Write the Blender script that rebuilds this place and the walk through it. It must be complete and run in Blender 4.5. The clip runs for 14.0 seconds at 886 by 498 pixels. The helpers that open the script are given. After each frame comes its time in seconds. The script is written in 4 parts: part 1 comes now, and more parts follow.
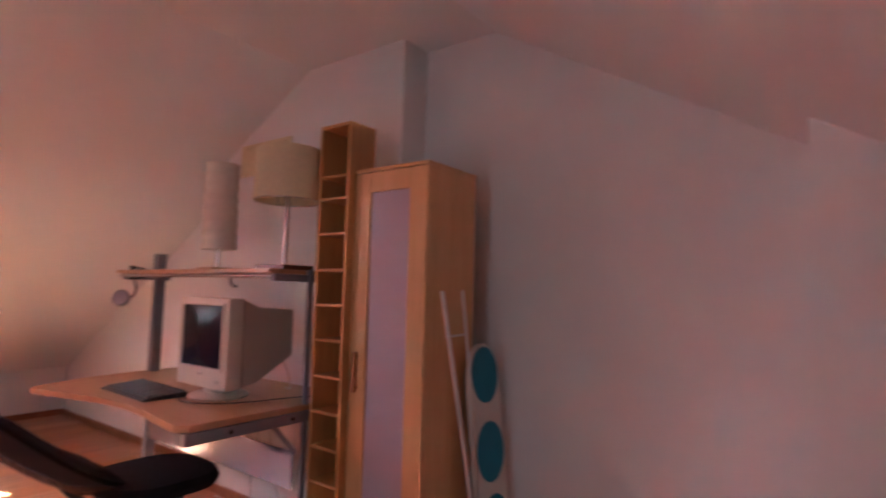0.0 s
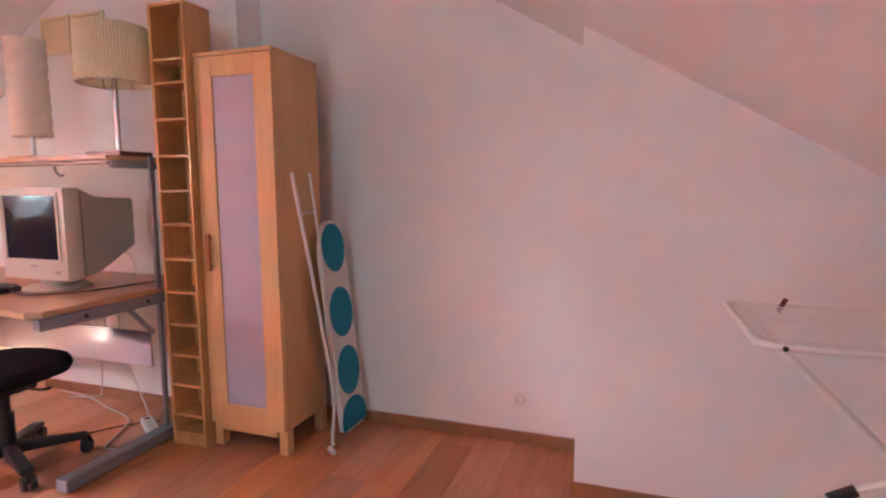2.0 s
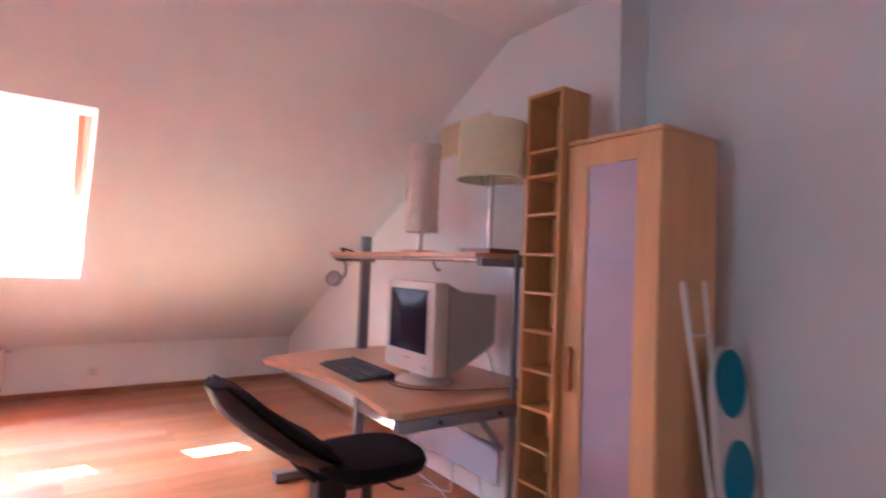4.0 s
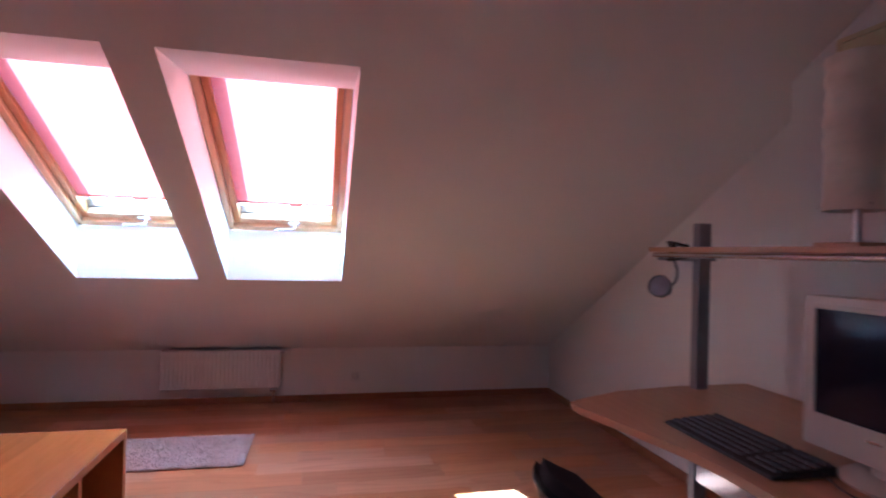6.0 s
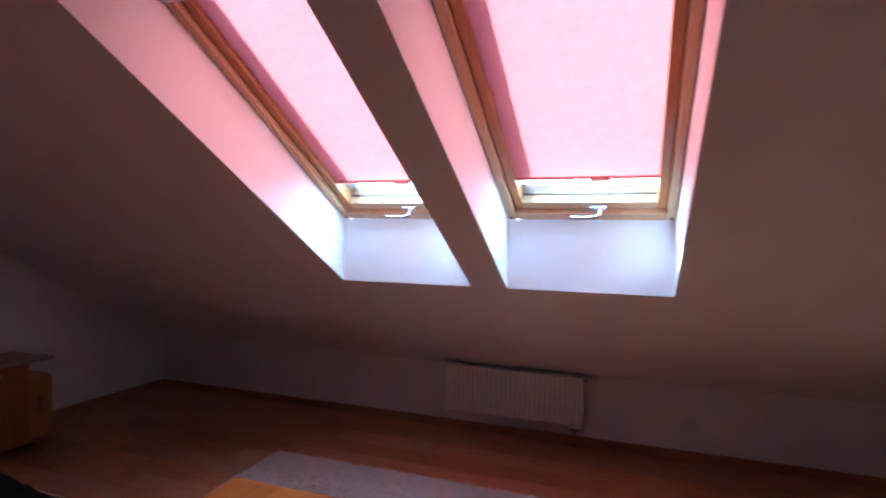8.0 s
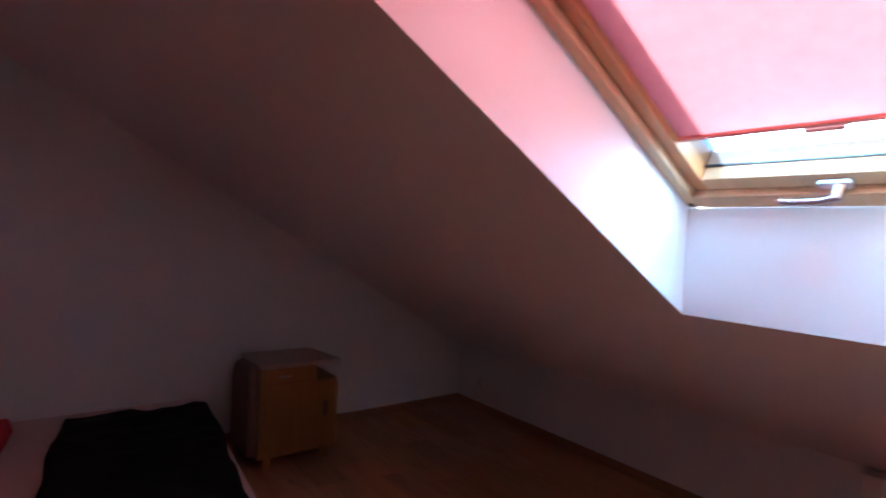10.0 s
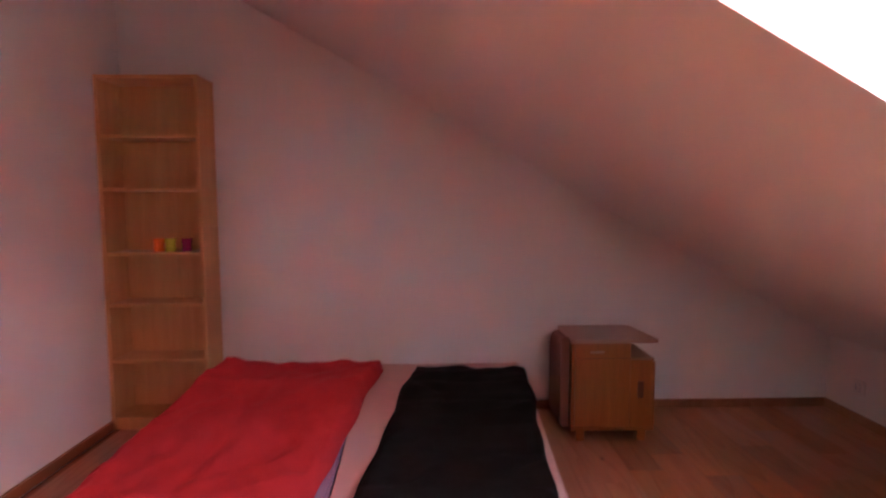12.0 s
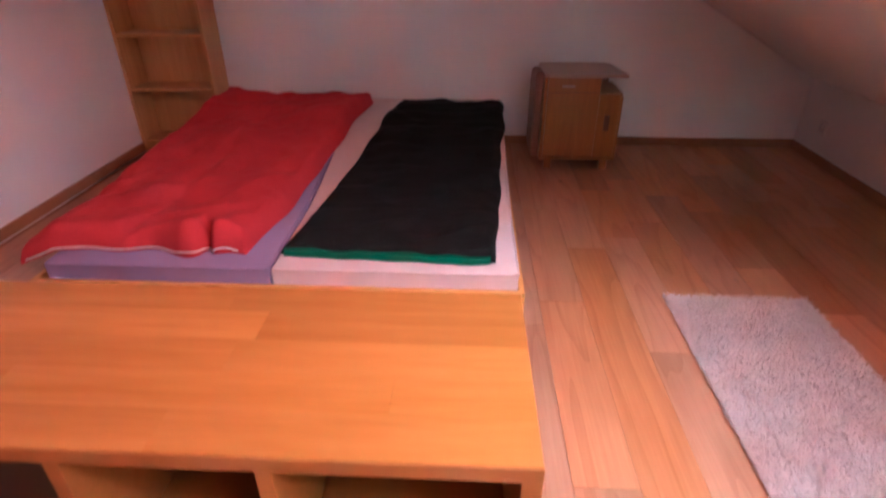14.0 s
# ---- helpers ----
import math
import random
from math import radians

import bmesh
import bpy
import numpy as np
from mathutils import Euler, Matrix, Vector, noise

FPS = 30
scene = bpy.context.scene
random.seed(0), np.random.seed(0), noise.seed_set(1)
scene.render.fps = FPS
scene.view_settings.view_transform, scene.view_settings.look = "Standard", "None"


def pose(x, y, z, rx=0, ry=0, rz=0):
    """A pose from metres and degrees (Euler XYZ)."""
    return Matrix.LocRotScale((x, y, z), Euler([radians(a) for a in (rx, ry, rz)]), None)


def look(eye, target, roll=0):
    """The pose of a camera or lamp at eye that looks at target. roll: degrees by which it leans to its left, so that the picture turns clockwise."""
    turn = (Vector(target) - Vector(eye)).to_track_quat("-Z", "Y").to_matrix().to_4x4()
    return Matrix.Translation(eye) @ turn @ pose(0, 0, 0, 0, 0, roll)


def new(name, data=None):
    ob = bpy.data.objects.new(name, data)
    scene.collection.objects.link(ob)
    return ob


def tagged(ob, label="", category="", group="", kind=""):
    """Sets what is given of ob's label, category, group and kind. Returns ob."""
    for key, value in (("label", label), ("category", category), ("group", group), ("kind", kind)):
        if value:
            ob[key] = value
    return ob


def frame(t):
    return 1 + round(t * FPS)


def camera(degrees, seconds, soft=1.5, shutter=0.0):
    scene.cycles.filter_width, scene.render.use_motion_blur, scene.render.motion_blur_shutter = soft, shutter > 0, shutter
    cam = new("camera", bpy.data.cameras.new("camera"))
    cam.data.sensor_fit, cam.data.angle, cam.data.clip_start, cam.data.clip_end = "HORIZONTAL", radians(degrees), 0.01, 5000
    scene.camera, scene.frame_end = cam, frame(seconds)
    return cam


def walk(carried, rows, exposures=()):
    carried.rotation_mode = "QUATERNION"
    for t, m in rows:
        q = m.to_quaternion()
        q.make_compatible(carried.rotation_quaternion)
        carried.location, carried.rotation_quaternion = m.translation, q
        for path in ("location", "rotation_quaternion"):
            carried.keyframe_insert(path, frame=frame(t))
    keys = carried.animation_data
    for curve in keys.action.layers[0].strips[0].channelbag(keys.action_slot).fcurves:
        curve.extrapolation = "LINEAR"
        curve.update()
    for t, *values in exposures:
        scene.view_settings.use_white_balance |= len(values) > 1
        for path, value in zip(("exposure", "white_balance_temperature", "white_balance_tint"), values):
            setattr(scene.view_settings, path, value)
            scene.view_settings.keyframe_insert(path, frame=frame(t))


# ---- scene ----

cam = camera(78.4, 14.0, soft=2.0, shutter=0.5)
PATH = [
    (0, (-2.146, -6.163, 1.271), (-0.542, -4.979, 1.43), 1.4),
    (0.5, (-2.292, -6.254, 1.287), (-0.481, -5.416, 1.414), -1.1),
    (1, (-2.406, -6.33, 1.282), (-0.515, -5.68, 1.297), -1.0),
    (1.5, (-2.433, -6.319, 1.24), (-0.545, -5.665, 1.142), -1.1),
    (2, (-2.431, -6.28, 1.207), (-0.554, -5.626, 0.985), -0.3),
    (2.5, (-2.291, -6.272, 1.174), (-0.468, -5.477, 0.961), 0.5),
    (3, (-2.151, -6.235, 1.25), (-0.455, -5.176, 1.214), 2.2),
    (3.5, (-2.112, -6.119, 1.283), (-0.701, -4.702, 1.301), 1.3),
    (4, (-2.076, -5.894, 1.295), (-0.928, -4.258, 1.358), 2.3),
    (4.2, (-2.067, -5.794, 1.288), (-0.998, -4.107, 1.387), 1.5),
    (6.5, (-2.085, -4.542, 1.328), (-1.838, -2.557, 1.306), 0.2),
    (7, (-2.096, -4.238, 1.339), (-2.093, -2.238, 1.304), -1.3),
    (7.2, (-2.095, -4.078, 1.323), (-2.255, -2.084, 1.3), -0.5),
    (9.5, (-2.452, -2.973, 1.369), (-3.809, -1.508, 1.267), 1.0),
    (10, (-2.677, -2.702, 1.307), (-4.272, -1.497, 1.249), 2.9),
    (10.5, (-2.756, -2.578, 1.308), (-4.492, -1.587, 1.224), 0.9),
    (11, (-2.713, -2.343, 1.199), (-4.625, -1.758, 1.219), -0.2),
    (11.5, (-2.738, -2.367, 1.221), (-4.724, -2.132, 1.256), -0.7),
    (12, (-2.680, -2.462, 1.284), (-4.673, -2.428, 1.114), -0.2),
    (12.5, (-2.550, -2.431, 1.279), (-4.519, -2.469, 0.934), 2.1),
    (13, (-2.510, -2.384, 1.291), (-4.434, -2.346, 0.746), 1.7),
    (13.5, (-2.442, -2.218, 1.248), (-4.284, -2.243, 0.469), -0.3),
    (14, (-2.354, -2.152, 1.199), (-4.093, -2.239, 0.215), -0.1),
]
EXPOSURES = [(0, 5.5, 4850, -8), (0.5, 6.1, 4700, -16), (1, 6.4, 4550, -19), (2, 6.7, 4400, -23), (3, 6.75, 4050, -24), (4.2, 6.15, 3850, -22), (6.3, 3.95, 3950, -12), (9.5, 3.15, 4150, -10), (11, 3.55, 4450, -7), (11.5, 4.3, 4750, -5), (12, 5.1, 4800, -7), (12.5, 5.5, 4750, -12), (13, 5.45, 4700, -12), (14, 5.1, 4700, -10)]
walk(cam, [(t, look(eye, target, roll)) for t, eye, target, roll in PATH], EXPOSURES)

# ---- light ----
SUN_WAY = Vector((0.577, -0.35, -0.74)).normalized()
world = bpy.data.worlds.new("sky")
scene.world = world
world.use_nodes = True
wn = world.node_tree.nodes
sky = wn.new("ShaderNodeTexSky")
sky.sky_type = "NISHITA"
sky.sun_disc = False
sky.sun_elevation = radians(47.6)
sky.sun_rotation = radians(301)
world.node_tree.links.new(sky.outputs["Color"], wn["Background"].inputs["Color"])
wn["Background"].inputs["Strength"].default_value = 0.15
sun = new("sun", bpy.data.lights.new("sun", "SUN"))
sun.data.energy = 5.0
sun.data.angle = radians(0.6)
sun.data.color = (1.0, 0.95, 0.88)
sun.matrix_world = look((-8, 4, 12), Vector((-8, 4, 12)) + SUN_WAY)



def daylight_lamp(x, y, z, up, out, wide=0.30, high=0.12, power=0.32, colour=(0.74, 0.89, 1.0)):
    """Lamp added for daylight: at a roof window's bare glass, its blind, the doorway."""
    ob = new("daylight_lamp", bpy.data.lights.new("daylight_lamp", "AREA"))
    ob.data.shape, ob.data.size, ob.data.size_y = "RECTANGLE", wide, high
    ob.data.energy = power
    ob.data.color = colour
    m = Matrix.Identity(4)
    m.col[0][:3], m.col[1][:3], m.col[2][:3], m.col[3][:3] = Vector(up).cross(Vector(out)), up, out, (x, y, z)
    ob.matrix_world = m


# ---- materials ----
def material(name, colour, rough=0.6, metal=0.0, var=0.08, scale=6.0, bump=0.0, bump_scale=60.0, coat=0.0, stretch=(1, 1, 1), colour2=None, random=0.0, spec=0.5):
    """A surface with a large and a small variation of its colour and a fine relief."""
    m = bpy.data.materials.new(name)
    m.use_nodes = True
    n, l = m.node_tree.nodes, m.node_tree.links
    b = n["Principled BSDF"]
    co = n.new("ShaderNodeTexCoord")
    mp = n.new("ShaderNodeMapping")
    mp.inputs["Scale"].default_value = stretch
    l.new(co.outputs["Object"], mp.inputs["Vector"])
    big = n.new("ShaderNodeTexNoise")
    big.inputs["Scale"].default_value = scale
    big.inputs["Detail"].default_value = 6
    big.inputs["Distortion"].default_value = 0.7 if stretch != (1, 1, 1) else 0.0
    small = n.new("ShaderNodeTexNoise")
    small.inputs["Scale"].default_value = bump_scale
    small.inputs["Detail"].default_value = 4
    for t in (big, small):
        l.new(mp.outputs["Vector"], t.inputs["Vector"])
    ramp = n.new("ShaderNodeValToRGB")
    c2 = colour2 or tuple(min(1, c * (1 + var)) for c in colour)
    c1 = colour if colour2 else tuple(c * (1 - var) for c in colour)
    ramp.color_ramp.elements[0].position, ramp.color_ramp.elements[1].position = 0.3, 0.7
    ramp.color_ramp.elements[0].color, ramp.color_ramp.elements[1].color = (*c1, 1), (*c2, 1)
    add = n.new("ShaderNodeMath")
    add.operation = "MULTIPLY_ADD"
    add.inputs[1].default_value = 0.35
    l.new(small.outputs["Fac"], add.inputs[0])
    sc = n.new("ShaderNodeMath")
    sc.operation = "MULTIPLY"
    sc.inputs[1].default_value = 0.65
    l.new(big.outputs["Fac"], sc.inputs[0])
    l.new(sc.outputs[0], add.inputs[2])
    l.new(add.outputs[0], ramp.inputs["Fac"])
    out = ramp.outputs["Color"]
    if random:
        info = n.new("ShaderNodeObjectInfo")
        hsv = n.new("ShaderNodeHueSaturation")
        mr = n.new("ShaderNodeMapRange")
        mr.inputs["To Min"].default_value, mr.inputs["To Max"].default_value = 1 - random, 1 + random
        l.new(info.outputs["Random"], mr.inputs["Value"])
        l.new(mr.outputs[0], hsv.inputs["Value"])
        l.new(out, hsv.inputs["Color"])
        out = hsv.outputs["Color"]
        shift = n.new("ShaderNodeVectorMath")
        shift.operation = "ADD"
        l.new(co.outputs["Object"], shift.inputs[0])
        cm = n.new("ShaderNodeVectorMath")
        cm.operation = "SCALE"
        cm.inputs[0].default_value = (31.0, 17.0, 9.0)
        l.new(info.outputs["Random"], cm.inputs["Scale"])
        l.new(cm.outputs[0], shift.inputs[1])
        l.new(shift.outputs[0], mp.inputs["Vector"])
    l.new(out, b.inputs["Base Color"])
    b.inputs["Roughness"].default_value = rough
    b.inputs["Metallic"].default_value = metal
    b.inputs["Coat Weight"].default_value = coat
    b.inputs["Specular IOR Level"].default_value = spec
    if bump:
        bp = n.new("ShaderNodeBump")
        bp.inputs["Strength"].default_value = bump
        bp.inputs["Distance"].default_value = 0.004
        l.new(small.outputs["Fac"], bp.inputs["Height"])
        l.new(bp.outputs["Normal"], b.inputs["Normal"])
    return m


def wood(name, dark, light, axis="z", rough=0.45, rings=7.0, random=0.0):
    """Veneer with long grain along one axis."""
    s = {"x": (0.7, 9, 9), "y": (9, 0.7, 9), "z": (9, 9, 0.7)}[axis]
    return material(name, dark, rough, 0, 0, rings * 0.35, 0.08, rings * 2.2, 0.0, s, light, random)


M_WALL = material("white_wall_paint", (0.84, 0.83, 0.82), 0.85, var=0.02, scale=1.5, bump=0.15, bump_scale=180)


def plank_wood():
    """Oak laminate: flamed grain, long pores, knots, a tone of its own for every board."""
    m = bpy.data.materials.new("oak_laminate")
    m.use_nodes = True
    n, l = m.node_tree.nodes, m.node_tree.links
    b = n["Principled BSDF"]
    co, info = n.new("ShaderNodeTexCoord"), n.new("ShaderNodeObjectInfo")
    cm, shift = n.new("ShaderNodeVectorMath"), n.new("ShaderNodeVectorMath")
    cm.operation, shift.operation = "SCALE", "ADD"
    cm.inputs[0].default_value = (31.0, 17.0, 9.0)
    l.new(info.outputs["Random"], cm.inputs["Scale"])
    l.new(co.outputs["Object"], shift.inputs[0])
    l.new(cm.outputs[0], shift.inputs[1])

    def mapped(scale):
        mp = n.new("ShaderNodeMapping")
        mp.inputs["Scale"].default_value = scale
        l.new(shift.outputs[0], mp.inputs["Vector"])
        return mp.outputs["Vector"]

    def math_node(op, a, c):
        k = n.new("ShaderNodeMath")
        k.operation = op
        for i, v in enumerate((a, c)):
            if isinstance(v, float):
                k.inputs[i].default_value = v
            else:
                l.new(v, k.inputs[i])
        return k.outputs[0]
    # broad field whose contour lines make the flames
    field = n.new("ShaderNodeTexNoise")
    field.inputs["Scale"].default_value = 1.0
    field.inputs["Detail"].default_value = 1.5
    l.new(mapped((0.7, 6.0, 1.0)), field.inputs["Vector"])
    rings = math_node("FRACT", math_node("MULTIPLY", field.outputs["Fac"], 8.0), 0.0)
    flame = n.new("ShaderNodeMapRange")
    flame.interpolation_type = "SMOOTHSTEP"
    flame.inputs["From Min"].default_value, flame.inputs["From Max"].default_value = 0.55, 1.0
    l.new(rings, flame.inputs["Value"])
    pores = n.new("ShaderNodeTexNoise")
    pores.inputs["Scale"].default_value = 1.0
    pores.inputs["Detail"].default_value = 4
    l.new(mapped((4, 110, 1.0)), pores.inputs["Vector"])
    cloud = n.new("ShaderNodeTexNoise")
    cloud.inputs["Scale"].default_value = 1.0
    cloud.inputs["Detail"].default_value = 3
    l.new(mapped((2.2, 7, 1.0)), cloud.inputs["Vector"])
    f = math_node("ADD", math_node("MULTIPLY", flame.outputs[0], -0.24), math_node("ADD", math_node("MULTIPLY", pores.outputs["Fac"], 0.55), math_node("MULTIPLY", cloud.outputs["Fac"], 0.75)))
    ramp = n.new("ShaderNodeValToRGB")
    ramp.color_ramp.elements[0].position, ramp.color_ramp.elements[1].position = 0.22, 0.85
    ramp.color_ramp.elements[0].color, ramp.color_ramp.elements[1].color = (0.34, 0.132, 0.052, 1), (0.49, 0.228, 0.108, 1)
    l.new(f, ramp.inputs["Fac"])
    knot = n.new("ShaderNodeTexVoronoi")
    knot.inputs["Scale"].default_value = 2.0
    l.new(mapped((0.8, 1.6, 1.0)), knot.inputs["Vector"])
    kr = n.new("ShaderNodeMapRange")
    kr.inputs["From Min"].default_value, kr.inputs["From Max"].default_value = 0.010, 0.045
    kr.inputs["To Min"].default_value, kr.inputs["To Max"].default_value = 0.45, 1.0
    l.new(knot.outputs["Distance"], kr.inputs["Value"])
    hsv, mr, hr = n.new("ShaderNodeHueSaturation"), n.new("ShaderNodeMapRange"), n.new("ShaderNodeMapRange")
    mr.inputs["To Min"].default_value, mr.inputs["To Max"].default_value = 0.80, 1.17
    l.new(info.outputs["Random"], mr.inputs["Value"])
    wn2 = n.new("ShaderNodeTexWhiteNoise")
    wn2.noise_dimensions = "1D"
    l.new(info.outputs["Random"], wn2.inputs["W"])
    hr.inputs["To Min"].default_value, hr.inputs["To Max"].default_value = 0.88, 1.08
    l.new(wn2.outputs["Value"], hr.inputs["Value"])
    l.new(math_node("MULTIPLY", mr.outputs[0], kr.outputs[0]), hsv.inputs["Value"])
    l.new(hr.outputs[0], hsv.inputs["Saturation"])
    l.new(ramp.outputs["Color"], hsv.inputs["Color"])
    l.new(hsv.outputs["Color"], b.inputs["Base Color"])
    rr = n.new("ShaderNodeMapRange")
    rr.inputs["To Min"].default_value, rr.inputs["To Max"].default_value = 0.30, 0.46
    l.new(cloud.outputs["Fac"], rr.inputs["Value"])
    l.new(rr.outputs[0], b.inputs["Roughness"])
    bp = n.new("ShaderNodeBump")
    bp.inputs["Strength"].default_value = 0.05
    bp.inputs["Distance"].default_value = 0.002
    l.new(pores.outputs["Fac"], bp.inputs["Height"])
    l.new(bp.outputs[0], b.inputs["Normal"])
    return m


M_PLANK = plank_wood()
M_FLOOR = material("brown_joint", (0.28, 0.13, 0.065), 0.6)
M_BASE = wood("beech_skirting", (0.27, 0.12, 0.05), (0.38, 0.18, 0.08), "x", 0.4)
M_BIRCH = wood("birch_veneer", (0.52, 0.27, 0.085), (0.66, 0.38, 0.14), "z", 0.42)
M_BIRCH_IN = wood("birch_veneer_inside", (0.50, 0.26, 0.08), (0.62, 0.35, 0.13), "z", 0.5)
M_PINE = wood("light_birch_veneer", (0.60, 0.35, 0.14), (0.73, 0.46, 0.21), "z", 0.42)
M_TABLE = wood("birch_table_veneer", (0.33, 0.118, 0.022), (0.40, 0.155, 0.034), "y", 0.35, 5.0)
M_STAVE = wood("birch_stave_veneer", (0.31, 0.115, 0.018), (0.42, 0.172, 0.036), "y", 0.19, 3.2, random=0.15)
M_HANDLE = wood("brown_handle_wood", (0.30, 0.12, 0.035), (0.40, 0.17, 0.05), "z", 0.4)
M_DESK = wood("beech_desk_top", (0.43, 0.235, 0.12), (0.53, 0.305, 0.165), "y", 0.35)
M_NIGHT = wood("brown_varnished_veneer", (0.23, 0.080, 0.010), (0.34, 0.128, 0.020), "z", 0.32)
M_NIGHT_TOP = wood("pale_veneer", (0.33, 0.21, 0.16), (0.43, 0.29, 0.22), "y", 0.35)
M_NIGHT_DARK = wood("dark_veneer_and_recess_shade", (0.10, 0.035, 0.018), (0.15, 0.058, 0.03), "z", 0.3)
M_NIGHT_SHELL = wood("reddish_side_veneer", (0.15, 0.058, 0.040), (0.21, 0.09, 0.062), "z", 0.5)
M_WINWOOD = wood("pine_window_frame", (0.52, 0.32, 0.15), (0.64, 0.42, 0.23), "y", 0.4)
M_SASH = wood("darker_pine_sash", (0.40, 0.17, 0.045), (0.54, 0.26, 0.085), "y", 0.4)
M_BEDWOOD = wood("orange_pine", (0.55, 0.24, 0.05), (0.68, 0.34, 0.09), "y", 0.4)
M_STEEL = material("grey_powder_coated_steel", (0.25, 0.255, 0.29), 0.4, 0.3, 0.05, 4, 0.05, 300)
M_PANEL = material("satin_steel_panel", (0.33, 0.32, 0.39), 0.16, 0.65, 0.04, 3, 0.03, 200)
M_CHROME = material("brushed_metal", (0.62, 0.62, 0.62), 0.25, 1.0, 0.04, 6, 0.02, 250)
M_BLACK = material("black_plastic", (0.018, 0.018, 0.02), 0.4, 0, 0.15, 8, 0.1, 200)
M_SHELL = material("grey_satin_plastic", (0.045, 0.043, 0.05), 0.25, 0, 0.06, 6, 0.05, 300)
M_SEAT = material("black_upholstery", (0.009, 0.008, 0.009), 0.9, 0, 0.3, 30, 0.5, 400, spec=0.15)
M_BEIGE = material("yellowed_beige_plastic", (0.60, 0.56, 0.48), 0.5, 0, 0.04, 3, 0.1, 300)
M_BEIGE2 = material("grey_beige_plastic", (0.48, 0.45, 0.39), 0.55, 0, 0.04, 3, 0.1, 300)
M_SCREEN = material("dark_tube_glass", (0.014, 0.014, 0.026), 0.10, 0, 0.1, 2, spec=0.16)
M_WHITE = material("white_plastic", (0.78, 0.77, 0.75), 0.4, 0, 0.02, 4)
M_LENS = material("frosted_lens_and_cup_shade", (0.42, 0.41, 0.50), 0.35, 0, 0.03, 8)
M_ENAMEL = material("white_enamel", (0.80, 0.79, 0.77), 0.3, 0, 0.02, 3, 0.03, 80)
M_TUBE = material("white_coated_tube", (0.80, 0.78, 0.75), 0.35, 0, 0.03, 5)
M_CABLE = material("pale_grey_cable", (0.62, 0.60, 0.57), 0.5)
M_DARKCABLE = material("black_cable", (0.03, 0.028, 0.03), 0.5)
M_COVER = material("white_cotton_cover", (0.76, 0.73, 0.68), 0.9, 0, 0.03, 6, 0.25, 250)
M_TEAL = material("teal_printed_cotton", (0.03, 0.23, 0.34), 0.85, 0, 0.1, 10, 0.25, 250)
M_RED = material("red_quilted_cotton", (0.50, 0.032, 0.042), 0.9, 0, 0.12, 5, 0.4, 120, spec=0.15)
M_PIPING = material("white_piping", (0.75, 0.66, 0.62), 0.8)
M_SLEEP = material("black_nylon", (0.010, 0.011, 0.010), 0.8, 0, 0.3, 9, 0.4, 60, spec=0.12)
M_GREEN = material("green_nylon_lining", (0.0, 0.115, 0.055), 0.5, 0, 0.15, 9, 0.3, 60)
M_MATT = material("pale_pink_mattress_cover", (0.70, 0.55, 0.52), 0.9, 0, 0.04, 8, 0.3, 200)
M_LILAC = material("lilac_fitted_sheet", (0.30, 0.22, 0.36), 0.9, 0, 0.06, 8, 0.3, 200)
M_RUG = material("greyish_pink_shag", (0.56, 0.43, 0.39), 0.95, 0, 0.18, 10, 0.3, 70, colour2=(0.70, 0.56, 0.51))
M_VENT = material("cream_vent_plastic", (0.76, 0.68, 0.44), 0.5, 0, 0.04, 6)
M_CUP_O = material("orange_glaze", (0.80, 0.18, 0.01), 0.2)
M_CUP_G = material("lime_glaze", (0.42, 0.46, 0.03), 0.2)
M_CUP_P = material("purple_glaze", (0.24, 0.01, 0.11), 0.2)
M_KEY = material("dark_grey_keys", (0.055, 0.055, 0.058), 0.5, 0, 0.1, 20)
M_PEG = material("dark_red_peg", (0.13, 0.02, 0.025), 0.5)
M_LED = material("silver_badge", (0.7, 0.7, 0.7), 0.2, 0.9)


def thin(name, colour, through_part, rough=0.8, scale=40, wrinkle=0.0):
    """Cloth or paper that lets part of the light through."""
    m = bpy.data.materials.new(name)
    m.use_nodes = True
    n, l = m.node_tree.nodes, m.node_tree.links
    out = n["Material Output"]
    n.remove(n["Principled BSDF"])
    d, t, mix = n.new("ShaderNodeBsdfDiffuse"), n.new("ShaderNodeBsdfTranslucent"), n.new("ShaderNodeMixShader")
    co, tex, ramp = n.new("ShaderNodeTexCoord"), n.new("ShaderNodeTexNoise"), n.new("ShaderNodeValToRGB")
    tex.inputs["Scale"].default_value = scale
    tex.inputs["Detail"].default_value = 5
    l.new(co.outputs["Object"], tex.inputs["Vector"])
    l.new(tex.outputs["Fac"], ramp.inputs["Fac"])
    ramp.color_ramp.elements[0].position, ramp.color_ramp.elements[1].position = 0.3, 0.7
    ramp.color_ramp.elements[0].color = (*[c * 0.95 for c in colour], 1)
    ramp.color_ramp.elements[1].color = (*[min(1, c * 1.04) for c in colour], 1)
    for s in (d, t):
        l.new(ramp.outputs["Color"], s.inputs["Color"])
    mix.inputs["Fac"].default_value = through_part
    l.new(d.outputs[0], mix.inputs[1])
    l.new(t.outputs[0], mix.inputs[2])
    l.new(mix.outputs[0], out.inputs["Surface"])
    if wrinkle:
        bp = n.new("ShaderNodeBump")
        bp.inputs["Strength"].default_value = wrinkle
        l.new(tex.outputs["Fac"], bp.inputs["Height"])
        l.new(bp.outputs[0], d.inputs["Normal"])
    return m


